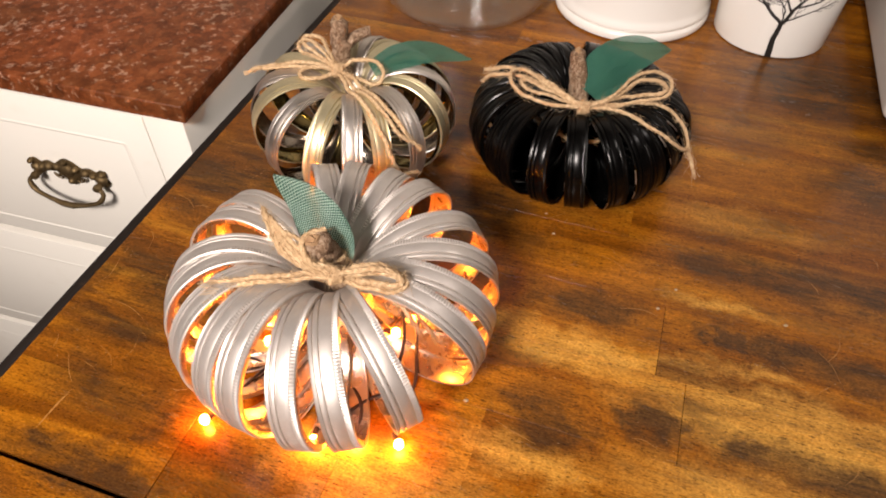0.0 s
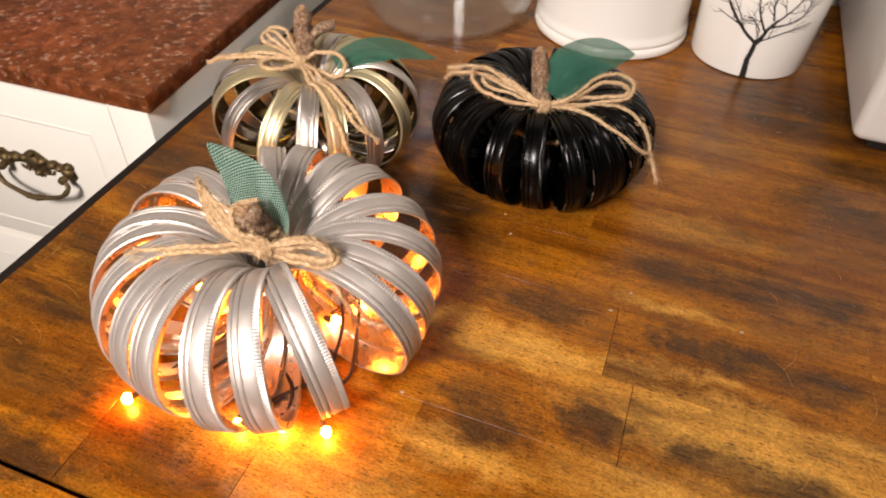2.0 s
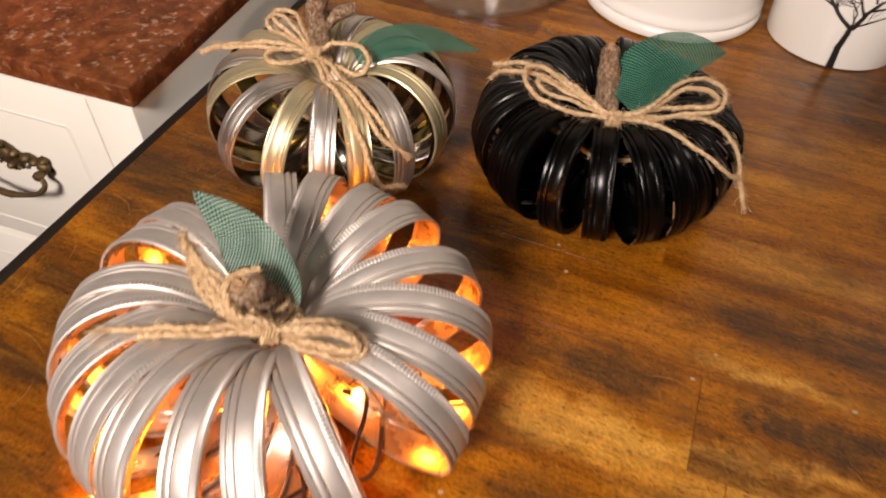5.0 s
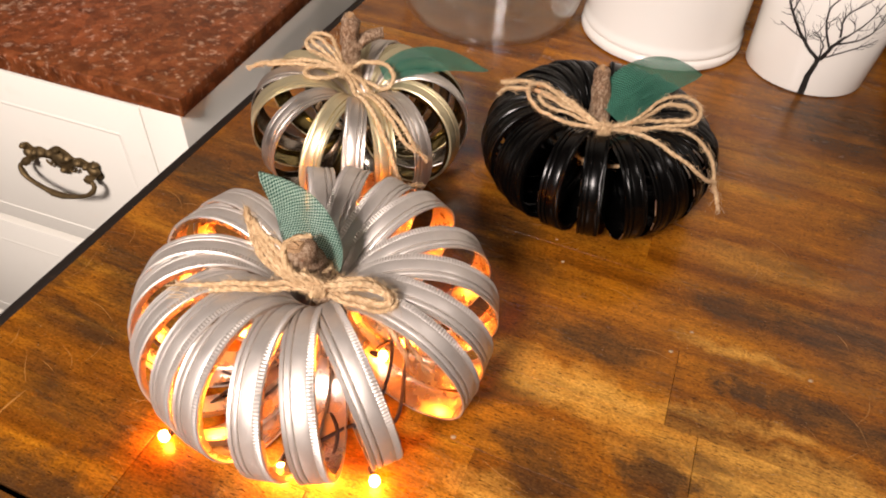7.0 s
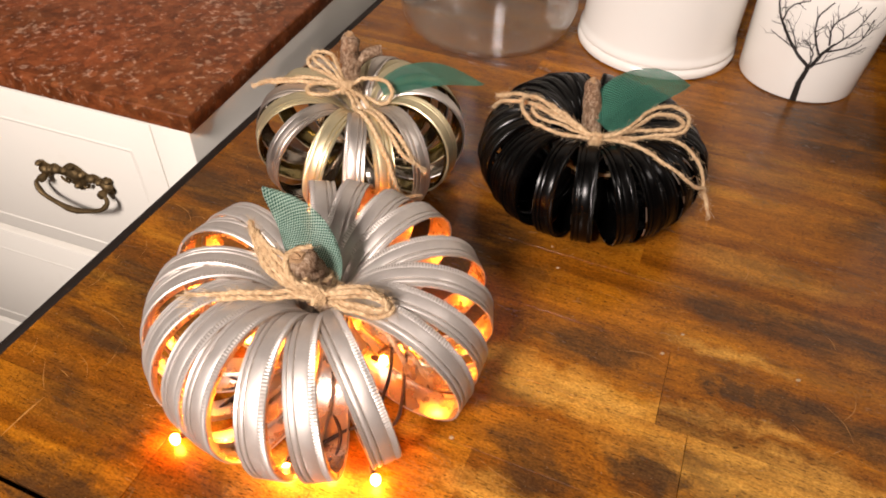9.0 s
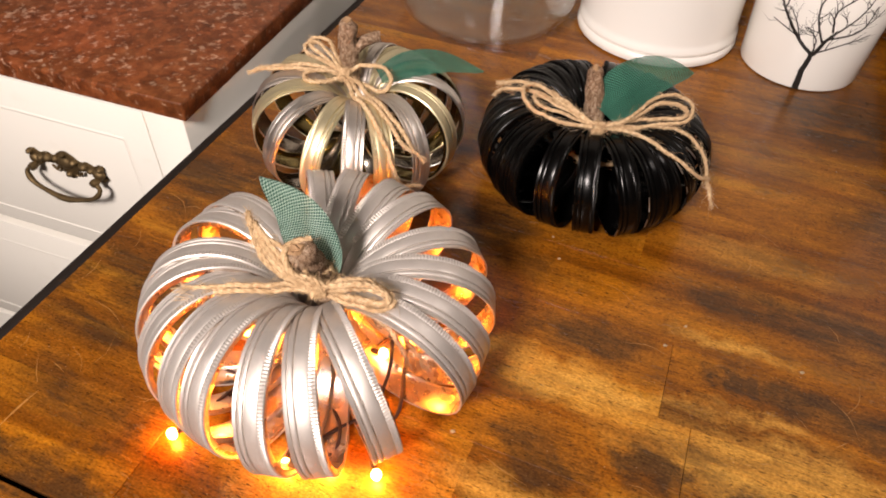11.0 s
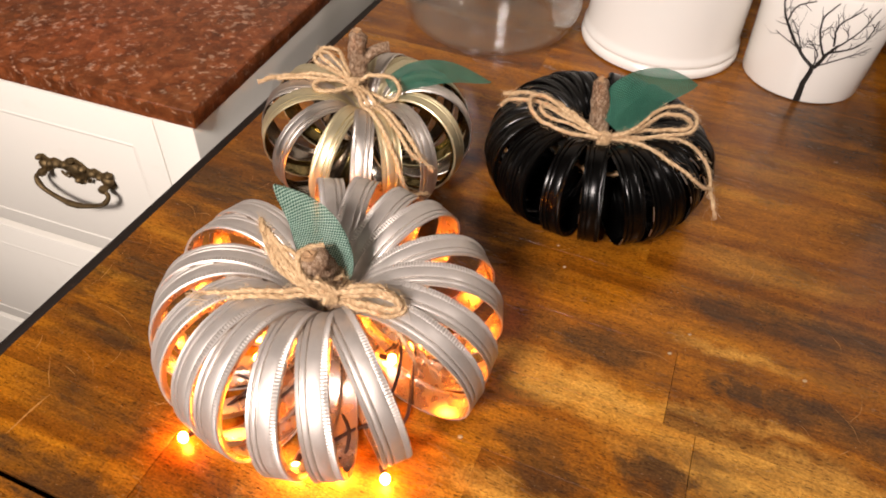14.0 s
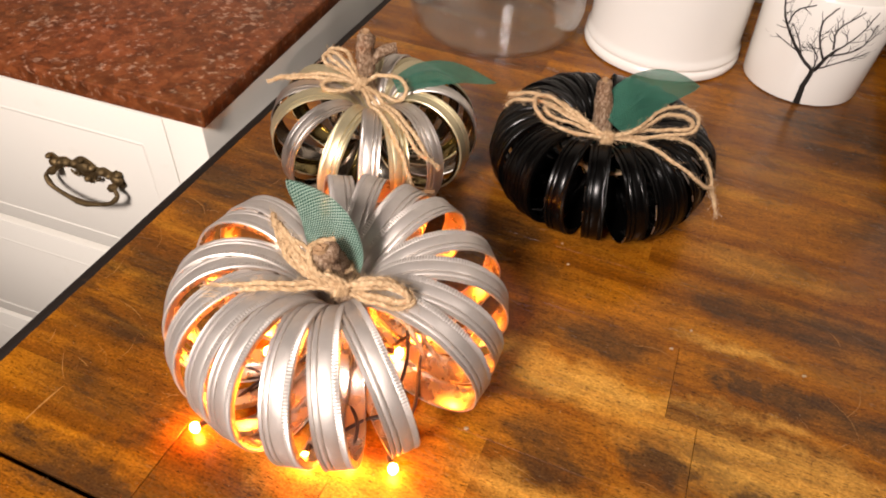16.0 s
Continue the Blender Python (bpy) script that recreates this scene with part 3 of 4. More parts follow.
# ---- jar-ring pumpkins ----
def ring_mesh(name, a, w, mat, knurl_side=-1, ticks=160, inside=None, worn=None):
    """A screw band of a preserving jar: rolled edge, thread beads, knurled strip and inward lip. Its axis is x."""
    bm = bmesh.new()
    h = w / 2
    prof = []  # (x along the axis, radius, knurled)
    t = 0.0004
    outer = [(-h + 0.0004, a - 0.0016, 0), (-h, a - 0.0008, 0), (-h + 0.0005, a - 0.0001, 0), (-h + 0.0009, a - 0.0002, 1), (-h + 0.0013, a - 0.0001, 1), (-h + 0.0032, a - 0.0001, 1), (-h + 0.0037, a - 0.0003, 0)]
    b1, b2 = h - 0.0058, h - 0.0027
    outer += [(-h + 0.0043, a - 0.0001, 0), (-h + 0.0060, a, 0), (b1 - 0.0012, a, 0), (b1 - 0.0004, a - 0.0002, 0), (b1 - 0.0001, a - 0.0012, 0), (b1 + 0.0003, a - 0.0012, 0), (b1 + 0.0007, a - 0.0002, 0), (b1 + 0.0014, a, 0), (b2 - 0.0010, a, 0), (b2 - 0.0003, a - 0.0003, 0), (b2, a - 0.0014, 0), (b2 + 0.0004, a - 0.0014, 0)]
    outer += [(b2 + 0.0008, a - 0.0004, 0), (h - 0.0008, a - 0.0002, 0), (h - 0.0003, a, 0), (h, a - 0.0005, 0), (h - 0.0003, a - 0.0010, 0)]
    inner = [(x, a - 0.0017 + 0.0005 * abs(x / h) ** 3, 0) for x in (h - 0.0006, h * 0.7, h * 0.4, 0.0, -h * 0.4, -h * 0.7, -h + 0.0009)]
    lip = [(-h + 0.0008, a - 0.0040, 0), (-h + 0.0003, a - 0.0040, 0)]
    prof = outer + inner + lip
    seg = ticks * 2
    loops = []
    for x, r, k in prof:
        loop = []
        for i in range(seg):
            rr = r + (0.00026 if i % 2 else -0.00028) * k
            th = math.tau * i / seg
            loop.append(bm.verts.new((x * -knurl_side, rr * math.cos(th), rr * math.sin(th))))
        loops.append(loop)
    for p, q in zip(loops, loops[1:] + loops[:1]):
        for i in range(seg):
            j = (i + 1) % seg
            f = bm.faces.new((p[i], p[j], q[j], q[i]))
            row = loops.index(p)
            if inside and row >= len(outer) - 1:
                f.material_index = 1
            elif worn and row in (len(outer) - 2, len(outer) - 3) and noise.noise(Vector((i * 0.06, row, 3.0))) > 0.12:
                f.material_index = 1
    mesh = mesh_of(name, bm, mat, True, 32)
    if inside or worn:
        mesh.materials.append(inside or worn)
    return mesh


def pumpkin(name, centre, rc, a, azimuths, meshes, label, lean, rng, flipped=()):
    t = thing(name, Matrix.Translation((*centre, 0)), label, "decorative pumpkin", "jar-ring pumpkins")
    for k, az in enumerate(azimuths):
        ob = new("jar_ring", meshes[k % len(meshes)])
        ob.parent = t
        f = radians(az)
        dr = rng.uniform(-0.0015, 0.0015)
        ob.matrix_basis = Matrix.Translation(((rc + dr) * math.cos(f), (rc + dr) * math.sin(f), a + 0.0002)) @ pose(0, 0, 0, 0, 0, az - (-90 if az in flipped else 90) + rng.uniform(-2.5, 2.5)) @ pose(0, 0, 0, 0, (-lean if az in flipped else lean) + rng.uniform(-2, 2), 0) @ pose(0, 0, 0, rng.uniform(0, 360), 0, 0)
        r = ob.matrix_basis.to_3x3()
        drop = a * math.sqrt(max(0.0, 1 - r[2][0] ** 2)) + abs(r[2][0]) * 0.008
        loc = ob.matrix_basis.translation.copy()
        loc.z = drop + 0.0003
        ob.location = loc
    return t


WIDE, SMALL, MIDDLE = 0.0436, 0.0362, 0.0382
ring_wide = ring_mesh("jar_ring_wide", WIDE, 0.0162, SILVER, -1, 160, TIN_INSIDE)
ring_silver = ring_mesh("jar_ring_silver", MIDDLE, 0.0152, SMALL_SILVER, 1, 122, SHADED_TIN_INSIDE)
ring_gold = ring_mesh("jar_ring_gold", MIDDLE, 0.0152, BRASS_LACQUER, 1, 122, SHADED_GOLD_INSIDE)
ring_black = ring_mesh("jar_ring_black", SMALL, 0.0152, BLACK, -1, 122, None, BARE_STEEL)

silver_pumpkin = pumpkin("silver_pumpkin", (-0.063, 0.338), 0.0554, WIDE, [99.7, 83, 64.5, 46.9, 20, 1, -17.9, -33.6, -64.9, -84.4, -100.4, -120.3, -132.3, -149.5, -166.8, -177.1, 158.6, 143.7], [ring_wide], "large pumpkin of silver jar rings with fairy lights inside", 8, random.Random(3))
gold_pumpkin = pumpkin("gold_pumpkin", (-0.061, 0.531), 0.0428, MIDDLE, [178, -163.8, -135.4, -109.3, -88.9, -72, -50.5, -24.5, -3, 17, 36, 52, 69, 88, 128, 150], [ring_silver, ring_gold], "small pumpkin of silver and gold jar rings with twine bow", -6, random.Random(4), (-50.5, -3, 17))
black_pumpkin = pumpkin("black_pumpkin", (0.119, 0.513), 0.0500, SMALL, [-166, -151, -141, -120.5, -101.3, -80, -66, -56, -44, -29, -14, 0, 15, 30, 45, 60, 74, 100, 111, 122, 133, 144, 158, 172, 183], [ring_black], "small pumpkin of black painted jar rings with twine bow", 7, random.Random(5))


def stem(parent, base, tip, r0, r1, branch=None, seed=1, rough=1.0):
    rng = random.Random(seed)
    bm = bmesh.new()
    base, tip = Vector(base), Vector(tip)
    n = 30
    side = Vector((rng.uniform(-1, 1), rng.uniform(-1, 1), 0)) * 0.0012
    line = [base.lerp(tip, i / n) + side * math.sin(3 * i / n) for i in range(n + 1)]
    tube(bm, line, lambda f: (r0 + (r1 - r0) * f) * (1.0 if f < 0.93 else math.sqrt(max(0.2, 1 - ((f - 0.93) / 0.085) ** 2))), 26)
    if branch:
        p, q, rr = Vector(branch[0]), Vector(branch[1]), branch[2]
        tube(bm, [p.lerp(q, i / 8) + Vector((0, 0, 0.0015)) * math.sin(math.pi * i / 8) for i in range(9)], lambda f: rr * (1.1 - 0.25 * f), 14)
    for v in bm.verts:
        k = (noise.noise(v.co * 170) * 0.0022 + abs(noise.noise(v.co * 330)) * 0.0024 + noise.noise(v.co * 520) * 0.0010 + noise.noise(v.co * 900) * 0.0005) * rough
        c = base.lerp(tip, max(0, min(1, (v.co - base).dot(tip - base) / (tip - base).length_squared)))
        d = v.co - c
        if d.length > 1e-6:
            v.co += d.normalized() * k
    ob = part("stem", bm, BARK, parent, "rough brown twig stem", True, 80)
    bm = bmesh.new()
    d = (tip - base).normalized()
    mtx = Matrix.Translation(tip + d * 0.0002) @ d.to_track_quat("Z", "Y").to_matrix().to_4x4()
    lathe(bm, [(0.0, 0.0004), (r1 * 0.15, 0.0012), (r1 * 0.28, 0.0004), (r1 * 0.42, 0.0013), (r1 * 0.55, -0.0002)], 18, False, mtx)
    for v in bm.verts:
        v.co += Vector((noise.noise(v.co * 400), noise.noise(v.co * 410), noise.noise(v.co * 390))) * 0.0016
    part("cut_end", bm, CUT, ob)


def bow(parent, knot, strings, rng_seed, radius=0.0015, over=None):
    rng = random.Random(rng_seed)
    b = bmesh.new()
    k = Vector(knot)
    for i in range(5):
        pts = []
        for s in range(9):
            th = math.tau * s / 8
            pts.append(k + Vector((0.0024 * (i - 2) * 0.55 + 0.0008 * math.sin(th), 0.0030 * math.cos(th), 0.0036 * math.sin(th))))
        twine(b, pts, radius * 0.85, rng)
    holder = part("bow_knot", b, JUTE, parent, "tight jute twine knot", True, 70)
    for name, fray, pts in strings:
        b = bmesh.new()
        twine(b, pts, radius * rng.uniform(0.9, 1.1), rng, fray, 0.014, over)
        part(name, b, JUTE, parent, "", True, 70)


def leaf(parent, spine, width, mat, fold=0.25, cut=0.0, seed=1, side=(0, 0, 1), shape=0.9):
    """Ribbon cut to a leaf: a thin curved sheet along the spine, creased down the middle."""
    line = curve_points(spine, 10)
    n, w = len(line), 13
    bm = bmesh.new()
    uvl = bm.loops.layers.uv.new("uv")
    rng = random.Random(seed)
    side = Vector(side).normalized()
    grid = []
    for i, p in enumerate(line):
        f = i / (n - 1)
        d = (line[min(i + 1, n - 1)] - line[max(i - 1, 0)]).normalized()
        s = (side - d * side.dot(d)).normalized()
        up = d.cross(s)
        half = width / 2 * (math.sin(math.pi * (0.12 + 0.88 * f) ** shape) ** 0.75 if f < 1 else 0.0)
        half = max(half, 0.0004)
        row = []
        for j in range(w):
            c = 2 * j / (w - 1) - 1
            crease = -abs(c) * fold * half + 0.0008 * math.sin(7 * f + 3 * c)
            row.append((bm.verts.new(p + s * half * c + up * crease), (0.5 + 0.5 * c * half / (width / 2), f)))
        grid.append(row)
    for a, b in zip(grid, grid[1:]):
        for j in range(w - 1):
            q = (a[j], a[j + 1], b[j + 1], b[j])
            f = bm.faces.new([v for v, _ in q])
            for lp, (_, uv) in zip(f.loops, q):
                lp[uvl].uv = uv
    bmesh.ops.solidify(bm, geom=bm.faces[:], thickness=0.00035)
    return part("leaf", bm, mat, parent, "", True, 60)


def string(parent, name, fray, *pts):
    return (name, fray, pts)


# silver pumpkin: stem, leaf and bow
stem(silver_pumpkin, (0.006, -0.004, 0.060), (-0.005, -0.017, 0.109), 0.0078, 0.0076, None, 2, 0.8)
wrap = bmesh.new()
twine(wrap, [(0.003 + (0.0105 - 0.0002 * k) * math.cos(0.8 * k), -0.009 + (0.0105 - 0.0002 * k) * math.sin(0.8 * k), 0.074 + 0.00058 * k - 0.002 * math.sin(0.8 * k)) for k in range(30)], 0.0015, random.Random(17))
part("twine_wrap", wrap, JUTE, silver_pumpkin, "jute twine wound round the stem", True, 70)
leaf(silver_pumpkin, [(0.006, -0.006, 0.080), (0.001, 0.000, 0.098), (-0.008, 0.006, 0.115), (-0.025, 0.012, 0.130)], 0.029, LEAF_FRONT, 0.30, 0, 1, (1.0, 0.1, 0.55))
bow(silver_pumpkin, (0.006, -0.028, 0.091), [
    ("bow_loop", 0, [(0.008, -0.027, 0.092), (0.019, -0.026, 0.097), (0.032, -0.027, 0.097), (0.042, -0.031, 0.092), (0.039, -0.035, 0.089), (0.028, -0.032, 0.09), (0.009, -0.027, 0.09)]),
    ("bow_loop", 0, [(0.008, -0.028, 0.094), (0.023, -0.031, 0.1), (0.036, -0.032, 0.099), (0.041, -0.035, 0.092), (0.028, -0.033, 0.088), (0.008, -0.027, 0.089)]),
    ("bow_tail", 0.012, [(0.009, -0.027, 0.09), (0.028, -0.032, 0.086), (0.038, -0.035, 0.076), (0.047, -0.034, 0.066), (0.053, -0.036, 0.056), (0.057, -0.037, 0.048)]),
    ("bow_tail", 0.010, [(0.009, -0.027, 0.09), (0.031, -0.034, 0.084), (0.043, -0.039, 0.072), (0.05, -0.041, 0.056)]),
    ("bow_tail", 0.010, [(0.004, -0.026, 0.091), (-0.013, -0.026, 0.092), (-0.027, -0.027, 0.092), (-0.042, -0.026, 0.090), (-0.058, -0.026, 0.087)]),
    ("bow_loop", 0, [(0.005, -0.027, 0.093), (-0.010, -0.021, 0.098), (-0.022, -0.009, 0.102), (-0.031, 0.004, 0.105), (-0.035, 0.012, 0.106), (-0.032, 0.003, 0.102), (-0.024, -0.012, 0.096), (-0.011, -0.022, 0.092), (0.003, -0.026, 0.09)]),
    ("bow_loop", 0, [(0.005, -0.028, 0.095), (-0.004, -0.019, 0.1), (-0.014, -0.011, 0.104), (-0.024, -0.005, 0.104), (-0.026, -0.008, 0.1), (-0.017, -0.019, 0.095), (-0.001, -0.025, 0.092)]),
    ("bow_loop", 0, [(0.005, -0.028, 0.092), (-0.009, -0.023, 0.095), (-0.020, -0.013, 0.099), (-0.028, -0.002, 0.103), (-0.031, 0.007, 0.104), (-0.027, 0.000, 0.106), (-0.018, -0.011, 0.103), (-0.006, -0.021, 0.097), (0.004, -0.027, 0.093)]),
    ("bow_loop", 0, [(0.007, -0.029, 0.091), (0.020, -0.029, 0.094), (0.033, -0.030, 0.094), (0.044, -0.033, 0.090), (0.037, -0.037, 0.087), (0.024, -0.034, 0.088), (0.007, -0.029, 0.089)]),
    ("bow_tail", 0.012, [(0.004, -0.027, 0.090), (-0.014, -0.028, 0.0905), (-0.030, -0.029, 0.0900), (-0.046, -0.028, 0.0875), (-0.054, -0.031, 0.0860)]),
    ("bow_loop", 0, [(0.001, -0.010, 0.110), (-0.010, -0.017, 0.109), (-0.007, -0.026, 0.102), (0.003, -0.026, 0.098), (0.009, -0.028, 0.094)]),
], 11)

# gold pumpkin
stem(gold_pumpkin, (-0.005, 0.016, 0.050), (-0.004, 0.006, 0.117), 0.0064, 0.0058, ((-0.002, 0.008, 0.094), (0.017, 0.015, 0.101), 0.0046), 4, 0.75)
leaf(gold_pumpkin, [(0.018, -0.004, 0.080), (0.040, 0.007, 0.085), (0.065, 0.014, 0.083), (0.096, 0.018, 0.073)], 0.021, LEAF_BACK, 0.22, 0, 2, (-0.15, 0.75, 0.55))
bow(gold_pumpkin, (-0.008, -0.001, 0.078), [
    ("bow_tail", 0.006, [(-0.009, 0.0, 0.078), (-0.031, 0.004, 0.082), (-0.053, 0.007, 0.079), (-0.068, 0.008, 0.076), (-0.077, 0.008, 0.073)]),
    ("bow_tail", 0.006, [(-0.009, 0.0, 0.079), (-0.03, 0.001, 0.08), (-0.05, 0.004, 0.079), (-0.066, 0.007, 0.076)]),
    ("bow_loop", 0, [(-0.01, 0.0, 0.08), (-0.023, 0.009, 0.086), (-0.034, 0.018, 0.09), (-0.032, 0.024, 0.093), (-0.021, 0.02, 0.093), (-0.013, 0.008, 0.085), (-0.009, 0.0, 0.08)]),
    ("bow_loop", 0, [(-0.01, 0.0, 0.08), (-0.026, 0.009, 0.084), (-0.036, 0.011, 0.088), (-0.038, 0.018, 0.09), (-0.028, 0.019, 0.092), (-0.01, 0.001, 0.082)]),
    ("bow_loop", 0, [(-0.011, -0.001, 0.078), (-0.023, -0.002, 0.082), (-0.036, -0.005, 0.081), (-0.034, -0.01, 0.078), (-0.021, -0.008, 0.076), (-0.01, -0.001, 0.077)]),
    ("bow_loop", 0, [(-0.007, 0.0, 0.078), (0.006, -0.001, 0.086), (0.021, -0.005, 0.087), (0.027, -0.012, 0.082), (0.022, -0.018, 0.076), (0.011, -0.014, 0.076), (-0.007, -0.001, 0.077)]),
    ("bow_tail", 0.008, [(-0.007, -0.001, 0.077), (0.005, -0.021, 0.075), (0.017, -0.038, 0.065), (0.029, -0.050, 0.053), (0.040, -0.051, 0.047)]),
    ("bow_tail", 0.008, [(-0.008, -0.001, 0.077), (0.0, -0.021, 0.075), (0.010, -0.040, 0.068), (0.021, -0.055, 0.054), (0.029, -0.060, 0.038), (0.039, -0.058, 0.033)]),
    ("bow_tail", 0.008, [(-0.007, -0.001, 0.077), (0.007, -0.016, 0.077), (0.021, -0.038, 0.065), (0.033, -0.048, 0.050)]),
], 12, 0.0016, (0.0428, MIDDLE))

# black pumpkin
stem(black_pumpkin, (-0.004, -0.010, 0.050), (-0.011, -0.005, 0.104), 0.0082, 0.0052, None, 6, 0.55)
leaf(black_pumpkin, [(0.000, -0.016, 0.074), (0.014, -0.008, 0.089), (0.036, 0.002, 0.096), (0.063, 0.006, 0.096)], 0.036, LEAF_BACK, 0.15, 0, 3, (-0.35, 0.45, 0.8), 0.8)
bow(black_pumpkin, (-0.008, -0.036, 0.076), [
    ("bow_loop", 0, [(-0.009, -0.034, 0.076), (-0.029, -0.019, 0.082), (-0.046, -0.001, 0.086), (-0.057, -0.002, 0.086), (-0.058, -0.017, 0.084), (-0.05, -0.025, 0.08), (-0.03, -0.033, 0.077), (-0.012, -0.035, 0.076)]),
    ("bow_loop", 0, [(-0.01, -0.035, 0.078), (-0.033, -0.017, 0.08), (-0.048, -0.006, 0.082), (-0.051, -0.013, 0.082), (-0.041, -0.021, 0.08), (-0.011, -0.034, 0.077)]),
    ("bow_tail", 0, [(-0.012, -0.034, 0.077), (-0.04, -0.006, 0.08), (-0.059, 0.005, 0.079), (-0.072, 0.006, 0.077), (-0.078, 0.001, 0.076)]),
    ("bow_tail", 0, [(-0.012, -0.034, 0.078), (-0.036, -0.008, 0.084), (-0.055, 0.01, 0.081), (-0.067, 0.014, 0.078), (-0.076, 0.015, 0.077)]),
    ("bow_loop", 0, [(-0.007, -0.035, 0.077), (0.011, -0.033, 0.082), (0.03, -0.018, 0.088), (0.047, -0.013, 0.09), (0.057, -0.022, 0.088), (0.052, -0.033, 0.082), (0.03, -0.032, 0.077), (0.01, -0.035, 0.075), (-0.007, -0.034, 0.075)]),
    ("bow_loop", 0, [(-0.007, -0.037, 0.078), (0.014, -0.031, 0.08), (0.038, -0.015, 0.084), (0.053, -0.02, 0.084), (0.051, -0.026, 0.08), (0.023, -0.027, 0.078), (-0.006, -0.034, 0.076)]),
    ("bow_tail", 0.008, [(-0.005, -0.035, 0.076), (0.020, -0.040, 0.074), (0.036, -0.054, 0.068), (0.060, -0.056, 0.053), (0.074, -0.046, 0.042), (0.079, -0.055, 0.031)]),
    ("bow_tail", 0.006, [(-0.005, -0.035, 0.076), (0.03, -0.032, 0.076), (0.052, -0.033, 0.073), (0.065, -0.040, 0.062), (0.072, -0.048, 0.047)]),
], 13, 0.0013, (0.0513, SMALL))


def cord(parent, radius, height, seed):
    """The string that threads the rings together, round the core of the pumpkin."""
    bm = bmesh.new()
    twine(bm, [(radius * math.cos(math.tau * k / 10), radius * math.sin(math.tau * k / 10), height + 0.003 * math.sin(2.3 * k)) for k in range(11)], 0.0013, random.Random(seed))
    part("threading_cord", bm, JUTE, parent, "", True, 70)


cord(gold_pumpkin, 0.030, 0.050, 31)
cord(black_pumpkin, 0.036, 0.046, 32)


# ---- fairy lights ----
def fairy_lights():
    t = thing("fairy_lights", Matrix.Translation((-0.063, 0.338, 0)), "lit amber fairy lights on thin brown wire", "string lights")
    spots = [(-0.078, -0.062, 0.006), (-0.013, -0.078, 0.006), (0.011, -0.079, 0.005), (0.036, -0.083, 0.006), (-0.046, -0.010, 0.010), (0.050, 0.012, 0.012), (0.030, 0.045, 0.016), (-0.030, 0.045, 0.014), (-0.055, 0.020, 0.012), (0.035, -0.010, 0.014)]
    for x, y, z in spots:
        bm = bmesh.new()
        lathe(bm, [(0, -0.0036), (0.0021, -0.0030), (0.0029, -0.0006), (0.0027, 0.0015), (0.0017, 0.0032), (0, 0.0038)], 16, False, Matrix.Translation((x, y, z)))
        b = part("bulb", bm, BULB, t, "glowing amber bulb")
        bm = bmesh.new()
        d = Vector((-x, -y, 0)).normalized() if abs(x) + abs(y) > 0.03 else Vector((1, 0, 0))
        tube(bm, [Vector((x, y, z)) + d * s for s in (0.0022, 0.005, 0.008)], lambda f: 0.0020 - 0.0006 * f, 8)
        part("socket", bm, WIRE, b)
        lamp("amber_glow", "POINT", (-0.063 + x, 0.338 + y, z + 0.001), 0.012 if y < -0.05 else 0.014, (1.0, 0.175, 0.006), 0.004)
    rng = random.Random(9)
    runs = [
        [(-0.070, -0.056, 0.006), (-0.040, -0.020, 0.003), (-0.010, -0.025, 0.003), (0.012, -0.050, 0.004), (0.012, -0.078, 0.004)],
        [(-0.061, -0.016, 0.003), (-0.034, -0.027, 0.003), (-0.012, -0.022, 0.004), (0.020, -0.010, 0.010), (0.044, 0.008, 0.012)],
        [(0.030, -0.004, 0.055), (0.039, -0.008, 0.040), (0.040, -0.020, 0.018), (0.034, -0.040, 0.004), (0.034, -0.078, 0.005)],
        [(0.050, -0.005, 0.030), (0.048, -0.012, 0.010), (0.044, -0.046, 0.003), (0.020, -0.050, 0.003), (-0.010, -0.072, 0.005)],
        [(-0.050, 0.020, 0.010), (-0.050, 0.080, 0.003), (-0.015, 0.105, 0.003), (0.005, 0.075, 0.003), (0.030, 0.046, 0.014)],
        [(-0.030, 0.045, 0.012), (0.0, 0.030, 0.006), (0.020, 0.010, 0.008), (0.034, -0.010, 0.013)],
    ]
    for pts in runs:
        bm = bmesh.new()
        tube(bm, curve_points(pts, 12), 0.0011, 8)
        part("wire", bm, WIRE, t)


fairy_lights()


# ---- things at the back of the table ----
def canister():
    t = thing("ceramic_canister", Matrix.Translation((0.229, 0.768, 0)), "white glazed ceramic canister with a rounded foot rim", "canister")
    bm = bmesh.new()
    r = 0.0825
    lathe(bm, [(0, 0.002), (r - 0.008, 0.002), (r - 0.004, 0.0), (r - 0.001, 0.0018), (r, 0.005), (r - 0.0006, 0.0085), (r - 0.0028, 0.0105), (r - 0.0028, 0.0118), (r - 0.0012, 0.0135), (r - 0.0012, 0.0165), (r - 0.003, 0.0190), (r - 0.0038, 0.0240), (r - 0.0042, 0.05), (r - 0.005, 0.10), (r - 0.004, 0.16), (r - 0.001, 0.168), (r - 0.002, 0.174), (r - 0.008, 0.174), (r - 0.010, 0.16), (r - 0.010, 0.012), (0, 0.010)], 96)
    part("body", bm, CERAMIC, t)
    for sx in (-1, 1):
        bm = bmesh.new()
        tube(bm, curve_points([(sx * (r - 0.008), 0, 0.125), (sx * (r + 0.016), 0, 0.122), (sx * (r + 0.022), 0, 0.10), (sx * (r + 0.016), 0, 0.078), (sx * (r - 0.008), 0, 0.072)], 8), 0.006, 12)
        part("handle", bm, CERAMIC, t)


